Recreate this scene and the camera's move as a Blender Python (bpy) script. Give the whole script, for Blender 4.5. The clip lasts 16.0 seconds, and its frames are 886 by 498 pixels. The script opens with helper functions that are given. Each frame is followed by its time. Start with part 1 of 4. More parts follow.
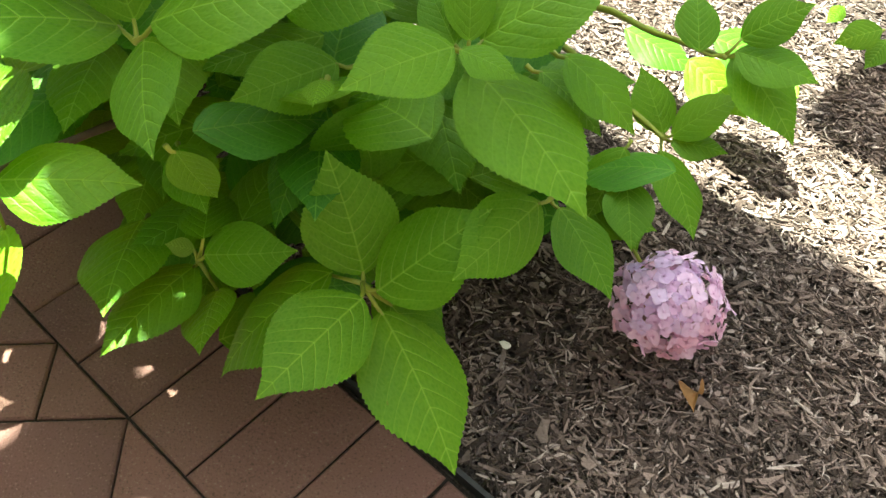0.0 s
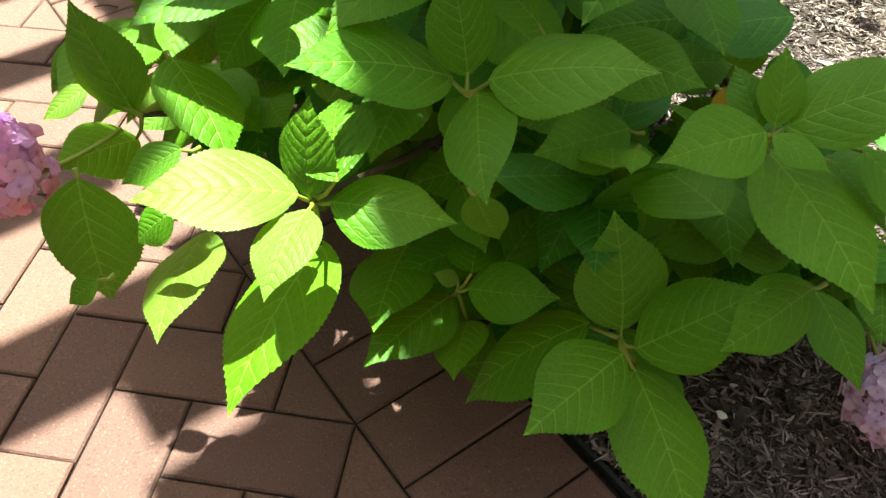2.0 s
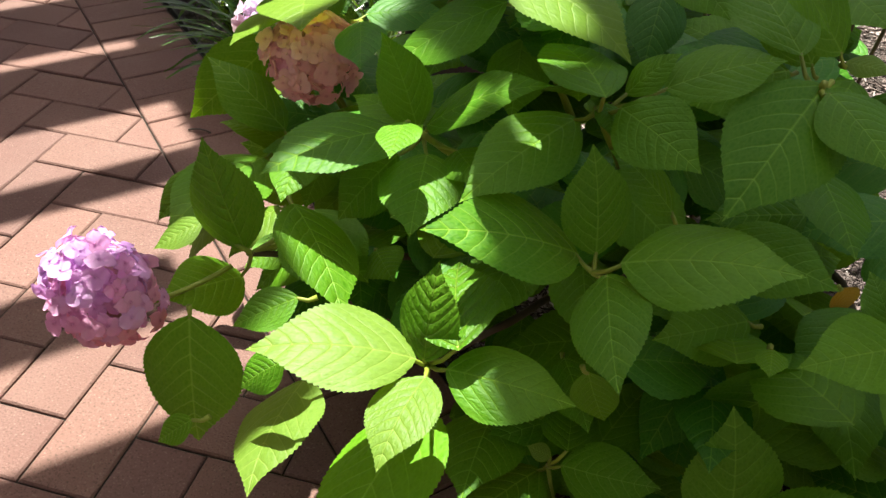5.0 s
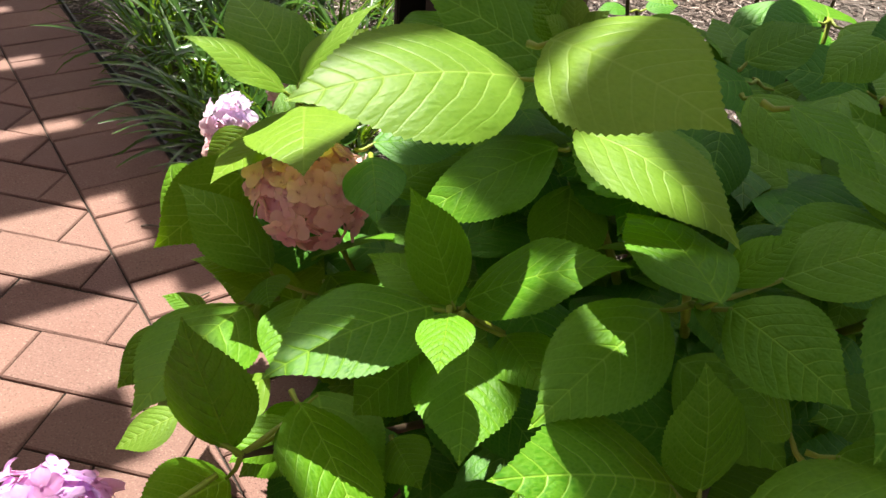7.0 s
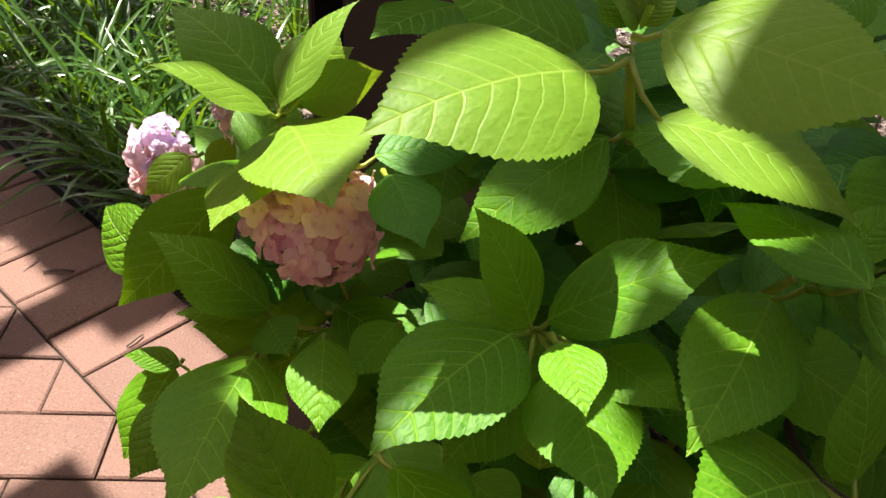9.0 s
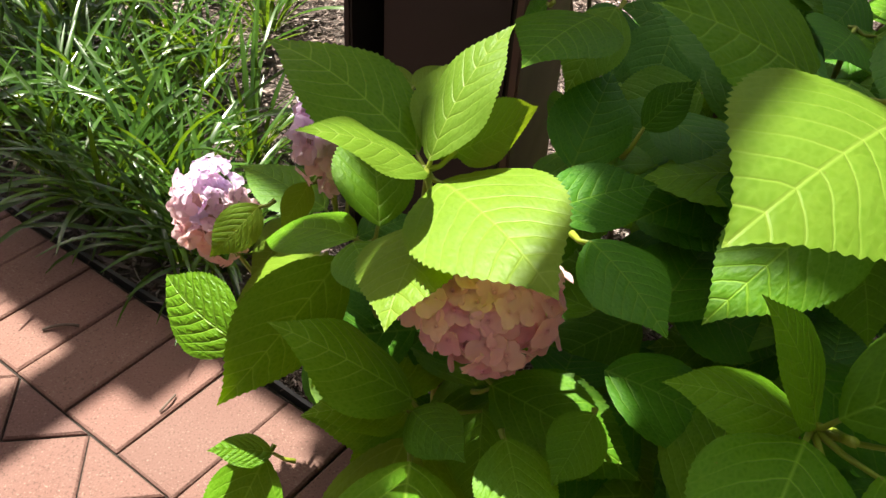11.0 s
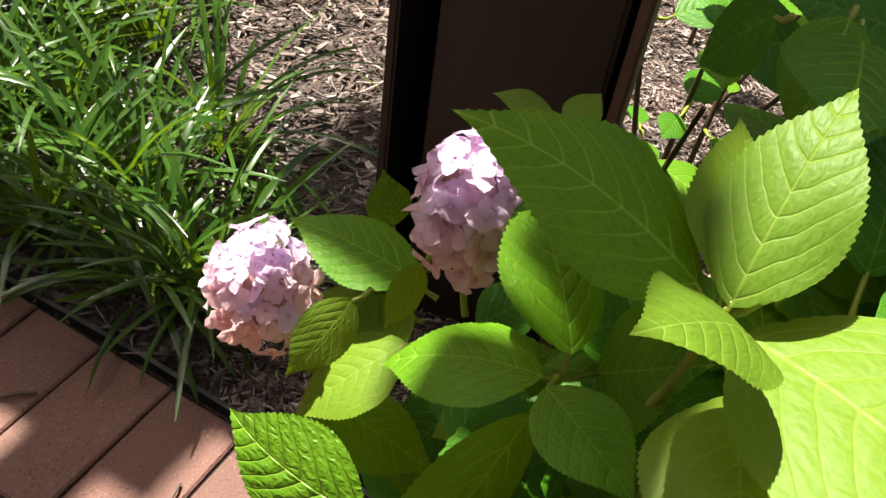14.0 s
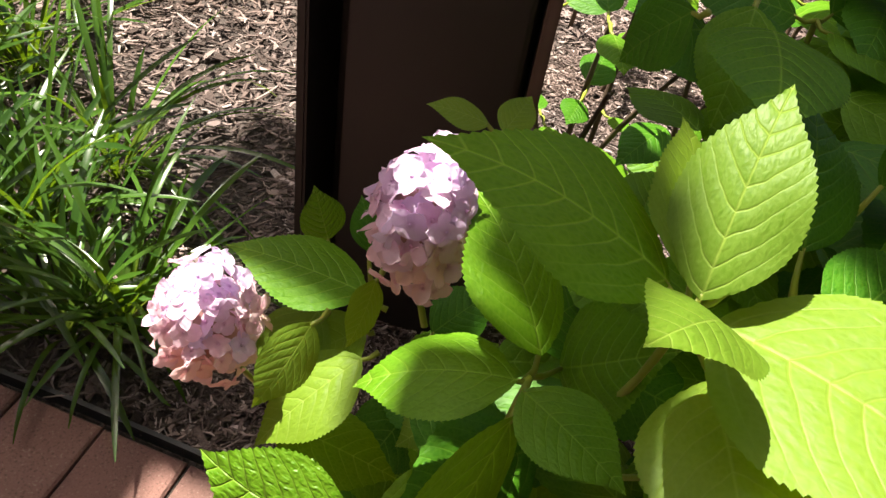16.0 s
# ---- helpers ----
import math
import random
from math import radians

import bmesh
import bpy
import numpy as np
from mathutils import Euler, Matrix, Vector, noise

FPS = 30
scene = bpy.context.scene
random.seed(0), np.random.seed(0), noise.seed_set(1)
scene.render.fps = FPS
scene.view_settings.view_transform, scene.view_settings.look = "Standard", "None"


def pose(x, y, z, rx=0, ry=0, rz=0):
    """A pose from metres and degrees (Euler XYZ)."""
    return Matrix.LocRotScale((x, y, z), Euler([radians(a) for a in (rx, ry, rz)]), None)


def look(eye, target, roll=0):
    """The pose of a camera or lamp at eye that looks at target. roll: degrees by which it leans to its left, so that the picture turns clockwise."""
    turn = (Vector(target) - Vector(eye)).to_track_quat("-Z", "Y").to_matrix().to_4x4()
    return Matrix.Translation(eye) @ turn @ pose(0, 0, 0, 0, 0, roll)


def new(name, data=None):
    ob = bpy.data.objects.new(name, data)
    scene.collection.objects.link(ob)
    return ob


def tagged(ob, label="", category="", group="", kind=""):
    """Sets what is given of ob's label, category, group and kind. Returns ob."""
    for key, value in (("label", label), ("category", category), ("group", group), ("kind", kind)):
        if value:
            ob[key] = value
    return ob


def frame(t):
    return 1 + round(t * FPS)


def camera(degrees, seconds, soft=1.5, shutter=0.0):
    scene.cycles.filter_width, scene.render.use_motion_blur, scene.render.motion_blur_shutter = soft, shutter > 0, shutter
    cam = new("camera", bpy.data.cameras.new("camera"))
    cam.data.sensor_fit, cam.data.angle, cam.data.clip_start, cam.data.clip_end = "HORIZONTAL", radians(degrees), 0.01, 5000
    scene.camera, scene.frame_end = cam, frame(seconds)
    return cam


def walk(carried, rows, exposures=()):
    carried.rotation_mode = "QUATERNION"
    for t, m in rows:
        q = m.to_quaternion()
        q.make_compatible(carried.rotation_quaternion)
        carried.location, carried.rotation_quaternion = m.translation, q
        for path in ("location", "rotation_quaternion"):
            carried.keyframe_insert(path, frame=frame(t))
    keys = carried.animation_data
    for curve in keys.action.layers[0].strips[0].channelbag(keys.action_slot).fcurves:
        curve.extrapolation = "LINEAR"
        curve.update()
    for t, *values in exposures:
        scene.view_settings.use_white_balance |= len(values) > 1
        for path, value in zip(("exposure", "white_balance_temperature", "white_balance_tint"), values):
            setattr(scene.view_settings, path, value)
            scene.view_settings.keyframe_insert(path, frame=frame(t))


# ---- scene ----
cam = camera(55.1, 16.0)
PATH = [
    (0, (0.0791, 0.0322, 0.9047), (0.0937, 1.3111, -0.6329), 0.64),
    (0.5, (0.0560, 0.0204, 0.9170), (-0.0004, 1.3005, -0.6186), -0.33),
    (1, (0.0214, 0.0180, 0.9304), (-0.1218, 1.3036, -0.5951), -1.29),
    (1.5, (-0.0104, 0.0121, 0.9417), (-0.2310, 1.3008, -0.5717), -1.32),
    (2, (-0.0469, 0.0031, 0.9501), (-0.3465, 1.3082, -0.5355), -1.48),
    (2.5, (-0.0777, -0.0026, 0.9520), (-0.4259, 1.3104, -0.5158), -0.94),
    (3, (-0.0923, -0.0106, 0.9528), (-0.5318, 1.3173, -0.4767), -0.99),
    (3.2, (-0.0979, -0.0092, 0.9507), (-0.5342, 1.3467, -0.4532), -0.29),
    (5.3, (-0.1379, 0.0322, 0.9687), (-0.5493, 1.5598, -0.2549), 3.28),
    (5.5, (-0.1435, 0.0457, 0.9725), (-0.5451, 1.5999, -0.2203), 3.73),
    (6, (-0.1643, 0.0957, 0.9711), (-0.5380, 1.6792, -0.1921), 5.47),
    (6.5, (-0.1973, 0.1625, 0.9710), (-0.5575, 1.7396, -0.2050), 6.11),
    (7, (-0.2679, 0.1913, 0.9585), (-0.5744, 1.7783, -0.2194), 5.37),
    (7.5, (-0.3514, 0.1959, 0.9494), (-0.5220, 1.8192, -0.2063), 4.50),
    (8, (-0.3883, 0.1923, 0.9410), (-0.4462, 1.8225, -0.2162), 5.23),
    (8.2, (-0.3965, 0.1965, 0.9415), (-0.4323, 1.8174, -0.2296), 4.80),
    (10.3, (-0.5392, 0.3590, 0.9284), (-0.3674, 1.9237, -0.3054), 5.24),
    (10.5, (-0.5593, 0.3716, 0.9245), (-0.3726, 1.9296, -0.3156), 5.27),
    (11, (-0.6361, 0.4105, 0.9143), (-0.3997, 1.9420, -0.3501), 4.02),
    (11.5, (-0.7086, 0.4357, 0.9102), (-0.4142, 1.9400, -0.3745), 3.66),
    (12, (-0.7328, 0.4778, 0.8881), (-0.3843, 1.9812, -0.3841), 4.61),
    (12.5, (-0.7481, 0.5580, 0.8521), (-0.3651, 2.0348, -0.4411), 7.38),
    (13, (-0.7574, 0.6238, 0.8416), (-0.3831, 2.0793, -0.4780), 8.30),
    (13.5, (-0.7591, 0.6701, 0.8450), (-0.3544, 2.0753, -0.5194), 8.87),
    (14, (-0.7929, 0.7030, 0.8510), (-0.3147, 2.0657, -0.5326), 9.06),
    (14.5, (-0.8463, 0.7274, 0.8557), (-0.2934, 2.0487, -0.5401), 8.35),
    (15, (-0.8664, 0.7289, 0.8527), (-0.2246, 2.0210, -0.5323), 9.59),
    (15.5, (-0.8462, 0.7395, 0.8569), (-0.2050, 2.0089, -0.5494), 8.08),
    (16, (-0.8352, 0.7246, 0.8637), (-0.1122, 1.9836, -0.5118), 10.39),
]
EXPOSURES = [(0, 3.20, 6800, -15), (1.5, 2.60, 6600, -17), (3, 1.94, 6450, -6), (5.5, 1.75, 6500, -1), (8, 1.77, 6800, 2), (11, 1.74, 6900, 3), (13.5, 1.55, 6900, 5), (14.5, 1.70, 6950, 5), (16, 1.74, 7000, 8)]
walk(cam, [(t, look(eye, target, roll)) for t, eye, target, roll in PATH], EXPOSURES)

# ---- light ----
SUN = Vector((-0.23, 0.36, 1.0)).normalized()
elevation, azimuth = math.asin(SUN.z), math.atan2(SUN.x, SUN.y)
world = bpy.data.worlds.new("sky")
scene.world = world
world.use_nodes = True
sky = world.node_tree.nodes.new("ShaderNodeTexSky")
sky.sky_type, sky.sun_disc, sky.sun_elevation, sky.sun_rotation = "NISHITA", False, elevation, azimuth
sky.air_density, sky.dust_density, sky.ozone_density = 0.7, 5.0, 0.6
backdrop = world.node_tree.nodes["Background"]
backdrop.inputs["Strength"].default_value = 0.061
world.node_tree.links.new(sky.outputs[0], backdrop.inputs["Color"])
sun = new("sun", bpy.data.lights.new("sun", "SUN"))
sun.data.energy, sun.data.angle, sun.data.color = 5.0, radians(0.53), (1.0, 0.95, 0.87)
sun.matrix_world = look(SUN * 20, (0, 0, 0))


# ---- materials ----
class Nodes:
    """Short hand for a node material."""

    def __init__(self, name):
        self.material = bpy.data.materials.new(name)
        self.material.use_nodes = True
        self.tree = self.material.node_tree
        self.shader = self.tree.nodes["Principled BSDF"]
        self.output = self.tree.nodes["Material Output"]

    def node(self, kind, **values):
        made = self.tree.nodes.new("ShaderNode" + kind)
        for key, value in values.items():
            made.inputs[key.replace("_", " ")].default_value = value
        return made

    def link(self, a, b):
        self.tree.links.new(a, b)
        return self

    def ramp(self, source, *stops):
        made = self.tree.nodes.new("ShaderNodeValToRGB")
        while len(made.color_ramp.elements) < len(stops):
            made.color_ramp.elements.new(0.5)
        for element, (place, colour) in zip(made.color_ramp.elements, stops):
            element.position = place
            element.color = (*colour, 1) if len(colour) == 3 else colour
        self.link(source, made.inputs[0])
        return made.outputs[0]

    def maths(self, operation, a, b=0.0, clamp=False):
        made = self.tree.nodes.new("ShaderNodeMath")
        made.operation, made.use_clamp = operation, clamp
        for slot, value in zip(made.inputs, (a, b)):
            if isinstance(value, (int, float)):
                slot.default_value = value
            else:
                self.link(value, slot)
        return made.outputs[0]

    def mix(self, factor, a, b, blend="MIX"):
        made = self.tree.nodes.new("ShaderNodeMix")
        made.data_type, made.blend_type = "RGBA", blend
        for slot, value in zip((made.inputs[0], made.inputs[6], made.inputs[7]), (factor, a, b)):
            if isinstance(value, (int, float)):
                slot.default_value = value
            elif isinstance(value, tuple):
                slot.default_value = (*value, 1)
            else:
                self.link(value, slot)
        return made.outputs[2]

    def noise(self, scale, detail=3.0, where=None):
        made = self.node("TexNoise", Scale=scale, Detail=detail)
        if where is not None:
            self.link(where, made.inputs["Vector"])
        return made.outputs[0]

    def colour(self, value):
        self.link(value, self.shader.inputs["Base Color"])

    def rough(self, value):
        if isinstance(value, float):
            self.shader.inputs["Roughness"].default_value = value
        else:
            self.link(value, self.shader.inputs["Roughness"])

    def bump(self, height, strength, distance):
        made = self.node("Bump", Strength=strength, Distance=distance)
        self.link(height, made.inputs["Height"])
        self.link(made.outputs[0], self.shader.inputs["Normal"])


def leaf_material(name, dark, light, vein, through_light, glow=0.22, rough=0.42, relief=0.6):
    """A leaf blade: a pale midrib and side veins that arch towards the tip, quilted relief, and light passing through."""
    n = Nodes(name)
    uv = n.tree.nodes.new("ShaderNodeUVMap").outputs[0]
    apart = n.node("SeparateXYZ")
    n.link(uv, apart.inputs[0])
    across = n.maths("ABSOLUTE", n.maths("SUBTRACT", apart.outputs[0], 0.5))
    along = apart.outputs[1]
    chance = n.maths("FRACT", n.maths("ADD", n.node("ObjectInfo").outputs["Random"], n.node("NewGeometry").outputs["Random Per Island"]))
    shifted = n.node("VectorMath")
    shifted.operation = "ADD"
    n.link(uv, shifted.inputs[0])
    spread = n.node("CombineXYZ")
    n.link(n.maths("MULTIPLY", chance, 37.0), spread.inputs[0])
    n.link(spread.outputs[0], shifted.inputs[1])
    where = shifted.outputs[0]
    wander = n.noise(4.0, 2.0, where)
    lean = n.maths("ADD", n.maths("MULTIPLY", across, 0.42), n.maths("MULTIPLY", n.maths("MULTIPLY", across, across), 0.75))
    phase = n.maths("FRACT", n.maths("ADD", n.maths("MULTIPLY", n.maths("SUBTRACT", along, lean), 8.5), n.maths("MULTIPLY", wander, 0.55)))
    near = n.maths("ABSOLUTE", n.maths("SUBTRACT", phase, 0.5))
    fade = n.maths("SUBTRACT", 1.0, n.maths("MULTIPLY", across, 1.9), True)
    side = n.maths("MULTIPLY", n.maths("SUBTRACT", 1.0, n.maths("MULTIPLY", near, 12.5), True), fade)
    rib = n.maths("SUBTRACT", 1.0, n.maths("MULTIPLY", across, n.maths("ADD", 50.0, n.maths("MULTIPLY", along, 45.0))), True)
    net = n.node("TexVoronoi", Scale=26.0)
    net.feature = "DISTANCE_TO_EDGE"
    n.link(where, net.inputs["Vector"])
    cell = n.maths("MULTIPLY", net.outputs[0], 2.6, True)
    blotch = n.noise(3.2, 3.0, where)
    mixed = n.mix(n.maths("MULTIPLY", n.maths("ADD", blotch, n.maths("SUBTRACT", chance, 0.5)), 1.0, True), dark, light)
    mixed = n.mix(n.maths("MULTIPLY", n.maths("SUBTRACT", 1.0, cell), 0.22), mixed, vein)
    mixed = n.mix(n.maths("MULTIPLY", n.ramp(n.noise(30.0, 4.0, where), (0.42, (0, 0, 0)), (0.66, (1, 1, 1))), 0.28), mixed, dark)
    colour = n.mix(n.maths("MULTIPLY", side, 0.72), mixed, vein)
    colour = n.mix(n.maths("MULTIPLY", rib, 0.72), colour, vein)
    speck = n.maths("MULTIPLY", n.ramp(n.noise(17.0, 2.0, where), (0.74, (0, 0, 0)), (0.78, (1, 1, 1))), 0.5)
    colour = n.mix(speck, colour, (0.16, 0.13, 0.02))
    n.colour(colour)
    n.rough(n.maths("ADD", rough, n.maths("MULTIPLY", blotch, 0.16)))
    n.shader.inputs["Specular IOR Level"].default_value = 0.24
    hollow = n.maths("SINE", n.maths("MULTIPLY", n.maths("FRACT", n.maths("ADD", phase, 0.5)), 3.14159))
    rungs = n.maths("MULTIPLY", n.maths("SINE", n.maths("ADD", n.maths("MULTIPLY", across, 62.0), n.maths("MULTIPLY", n.noise(9.0, 2.0, where), 16.0))), n.maths("MULTIPLY", hollow, 0.10))
    height = n.maths("ADD", n.maths("ADD", n.maths("MULTIPLY", cell, 0.08), rungs), n.maths("MULTIPLY", hollow, n.maths("MULTIPLY", fade, 0.5)))
    n.bump(n.maths("SUBTRACT", height, n.maths("MULTIPLY", n.maths("MAXIMUM", side, rib), 0.34)), min(relief, 1.0), 0.0019 if relief < 1 else 0.0034)
    glowing = n.node("BsdfTranslucent")
    n.link(n.mix(0.7, colour, through_light), glowing.inputs[0])
    blend = n.node("MixShader")
    blend.inputs[0].default_value = glow
    n.link(n.shader.outputs[0], blend.inputs[1]).link(glowing.outputs[0], blend.inputs[2]).link(blend.outputs[0], n.output.inputs[0])
    return n.material


LEAF = leaf_material("hydrangea_leaf", (0.034, 0.146, 0.002), (0.094, 0.245, 0.005), (0.27, 0.46, 0.05), (0.30, 0.50, 0.002), 0.30, 0.42, 0.75)
# young and pale tones: the pallor of sunlit leaves is put into their colour
LEAF_YOUNG = leaf_material("young_hydrangea_leaf", (0.100, 0.205, 0.016), (0.160, 0.265, 0.038), (0.29, 0.40, 0.07), (0.38, 0.51, 0.010), 0.36, 0.40, 0.6)
LEAF_SUNLIT = leaf_material("sunlit_hydrangea_leaf", (0.092, 0.198, 0.014), (0.155, 0.268, 0.018), (0.26, 0.38, 0.06), (0.40, 0.53, 0.010), 0.36, 0.40, 0.55)
LEAF_CRINKLED = leaf_material("crinkled_hydrangea_leaf", (0.050, 0.160, 0.004), (0.105, 0.240, 0.008), (0.27, 0.42, 0.05), (0.28, 0.50, 0.004), 0.26, 0.34, 1.2)
LEAF_OLD = leaf_material("yellowed_hydrangea_leaf", (0.52, 0.29, 0.03), (0.66, 0.42, 0.05), (0.55, 0.36, 0.08), (0.6, 0.38, 0.03))
# darker copy of the leaf: the shade inside the bush is in its colour
LEAF_SHADED = leaf_material("shaded_blue_green_leaf", (0.018, 0.105, 0.003), (0.046, 0.175, 0.006), (0.15, 0.31, 0.03), (0.12, 0.32, 0.010), 0.14)


def blade_material(name):
    """Smooth strap leaves, each a little off in tone, yellower towards the foot."""
    n = Nodes(name)
    apart = n.node("SeparateXYZ")
    n.link(n.tree.nodes.new("ShaderNodeUVMap").outputs[0], apart.inputs[0])
    info = n.node("ObjectInfo").outputs["Random"]
    tone = n.mix(info, (0.012, 0.046, 0.005), (0.056, 0.130, 0.013))
    foot = n.maths("SUBTRACT", 1.0, n.maths("MULTIPLY", apart.outputs[1], 2.6), True)
    tone = n.mix(n.maths("MULTIPLY", foot, n.maths("FRACT", n.maths("MULTIPLY", info, 9.7))), tone, (0.20, 0.21, 0.020))
    stripe = n.noise(5.0, 2.0, n.node("TexCoord").outputs["Object"])
    n.colour(n.mix(n.maths("MULTIPLY", stripe, 0.35), tone, (0.060, 0.12, 0.03)))
    n.rough(0.26)
    n.shader.inputs["Specular IOR Level"].default_value = 0.55
    glowing = n.node("BsdfTranslucent")
    glowing.inputs[0].default_value = (0.20, 0.34, 0.012, 1)
    blend = n.node("MixShader")
    blend.inputs[0].default_value = 0.24
    n.link(n.shader.outputs[0], blend.inputs[1]).link(glowing.outputs[0], blend.inputs[2]).link(blend.outputs[0], n.output.inputs[0])
    return n.material


BLADE = blade_material("liriope_blade")


def stalk_material(name, low, high, rough=0.5):
    n = Nodes(name)
    where = n.node("TexCoord").outputs["Object"]
    n.colour(n.mix(n.noise(40.0, 3.0, where), low, high))
    n.rough(rough)
    n.bump(n.noise(160.0, 2.0, where), 0.3, 0.001)
    return n.material


STALK = stalk_material("green_stalk", (0.16, 0.215, 0.016), (0.29, 0.33, 0.04))
WOOD_STEM = stalk_material("brown_stem", (0.035, 0.022, 0.013), (0.11, 0.07, 0.04), 0.8)


def petal_material(name, low, high, bottom, top, blush):
    """Petals that fade from the foot of a flower head to its crown, each floret a little off."""
    n = Nodes(name)
    place = n.node("NewGeometry").outputs["Position"]
    apart = n.node("SeparateXYZ")
    n.link(place, apart.inputs[0])
    info = n.node("ObjectInfo").outputs["Random"]
    height = n.maths("MULTIPLY", n.maths("SUBTRACT", apart.outputs[2], bottom), 1.0 / (top - bottom))
    height = n.maths("ADD", height, n.maths("MULTIPLY", n.maths("SUBTRACT", info, 0.5), 0.7), True)
    tone = n.mix(height, low, high)
    odd = n.maths("FRACT", n.maths("MULTIPLY", info, 7.31))
    tone = n.mix(n.maths("MULTIPLY", odd, 0.5), tone, blush)
    where = n.node("TexCoord").outputs["Object"]
    span = n.node("VectorMath")
    span.operation = "LENGTH"
    n.link(where, span.inputs[0])
    deep = n.mix(1.0, tone, (0.85, 0.66, 0.80), "MULTIPLY")
    tone = n.mix(n.maths("SUBTRACT", 1.0, n.maths("MULTIPLY", span.outputs["Value"], 4.0), True), tone, deep)
    n.colour(n.mix(n.maths("MULTIPLY", n.noise(2.5, 3.0, where), 0.16), tone, (0.92, 0.82, 0.90)))
    n.rough(0.6)
    n.shader.inputs["Specular IOR Level"].default_value = 0.2
    n.bump(n.noise(6.0, 2.0, where), 0.2, 0.001)
    glowing = n.node("BsdfTranslucent")
    n.link(tone, glowing.inputs[0])
    blend = n.node("MixShader")
    blend.inputs[0].default_value = 0.44
    n.link(n.shader.outputs[0], blend.inputs[1]).link(glowing.outputs[0], blend.inputs[2]).link(blend.outputs[0], n.output.inputs[0])
    return n.material


def brick_material(name, pale, deep):
    n = Nodes(name)
    info = n.node("ObjectInfo").outputs["Random"]
    where = n.node("NewGeometry").outputs["Position"]
    tone = n.mix(info, pale, deep)
    odd = n.maths("FRACT", n.maths("MULTIPLY", info, 5.7))
    tone = n.mix(n.maths("MULTIPLY", odd, 0.35), tone, (0.17, 0.09, 0.065))
    tone = n.mix(n.maths("MULTIPLY", n.noise(9.0, 4.0, where), 0.5), tone, (0.20, 0.125, 0.108))
    grit = n.noise(330.0, 3.0, where)
    tone = n.mix(n.ramp(grit, (0.33, (0.6, 0.6, 0.6)), (0.42, (0, 0, 0))), tone, (0.06, 0.03, 0.024))
    tone = n.mix(n.ramp(grit, (0.62, (0, 0, 0)), (0.72, (0.5, 0.5, 0.5))), tone, (0.32, 0.25, 0.20))
    n.colour(tone)
    n.rough(0.88)
    n.bump(n.maths("ADD", n.noise(260.0, 3.0, where), n.maths("MULTIPLY", n.noise(30.0, 3.0, where), 0.8)), 0.6, 0.003)
    return n.material


BRICK = brick_material("clay_paver", (0.172, 0.080, 0.065), (0.106, 0.047, 0.044))


def soil_material(name, low, high, scale):
    n = Nodes(name)
    where = n.node("NewGeometry").outputs["Position"]
    n.colour(n.mix(n.noise(scale, 6.0, where), low, high))
    n.rough(0.95)
    n.bump(n.noise(scale * 2.2, 5.0, where), 0.9, 0.012)
    return n.material


SOIL = soil_material("dark_mulch_bed", (0.040, 0.031, 0.028), (0.115, 0.088, 0.078), 70.0)
SAND = soil_material("dark_joint_sand", (0.014, 0.010, 0.008), (0.042, 0.03, 0.023), 90.0)


def chip_material(name):
    n = Nodes(name)
    chance = n.node("NewGeometry").outputs["Random Per Island"]
    where = n.node("NewGeometry").outputs["Position"]
    tone = n.ramp(chance, (0.0, (0.036, 0.026, 0.022)), (0.45, (0.145, 0.107, 0.096)), (0.88, (0.380, 0.297, 0.275)), (1.0, (0.66, 0.57, 0.54)))
    patch = n.ramp(n.noise(5.0, 3.0, where), (0.35, (0.72, 0.72, 0.74)), (0.65, (1.12, 1.08, 1.06)))
    tone = n.mix(1.0, tone, patch, "MULTIPLY")
    fibre = n.noise(320.0, 3.0, where)
    n.colour(n.mix(n.maths("MULTIPLY", fibre, 0.55), tone, (0.040, 0.031, 0.029)))
    n.rough(0.9)
    n.shader.inputs["Specular IOR Level"].default_value = 0.2
    n.bump(n.maths("ADD", fibre, n.noise(110.0, 3.0, where)), 0.8, 0.003)
    return n.material


CHIP = chip_material("shredded_bark")


def plain_material(name, low, high, rough, scale=30.0, metal=0.0, relief=0.2):
    n = Nodes(name)
    where = n.node("NewGeometry").outputs["Position"]
    n.colour(n.mix(n.noise(scale, 4.0, where), low, high))
    n.rough(n.maths("ADD", rough - 0.1, n.maths("MULTIPLY", n.noise(scale * 0.4, 3.0, where), 0.2)))
    n.shader.inputs["Metallic"].default_value = metal
    n.bump(n.noise(scale * 9.0, 2.0, where), relief, 0.001)
    return n.material


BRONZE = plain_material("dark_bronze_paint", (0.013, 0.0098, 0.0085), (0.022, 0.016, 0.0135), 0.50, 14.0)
BROWN = plain_material("outer_flange_brown", (0.10, 0.058, 0.044), (0.19, 0.115, 0.088), 0.8, 22.0, 0.0, 0.4)
EDGING = plain_material("black_edging", (0.012, 0.012, 0.013), (0.03, 0.03, 0.032), 0.5, 60.0)
DRIED = plain_material("dried_leaf", (0.22, 0.10, 0.035), (0.48, 0.28, 0.12), 0.8, 90.0, 0.0, 0.6)
PALE_CHIP = plain_material("pale_chip", (0.62, 0.60, 0.56), (0.8, 0.78, 0.74), 0.7, 120.0)
TWIG = plain_material("dry_twig", (0.06, 0.045, 0.035), (0.14, 0.10, 0.08), 0.8, 150.0)
CEDAR = plain_material("stained_timber", (0.20, 0.12, 0.075), (0.32, 0.20, 0.13), 0.75, 25.0)


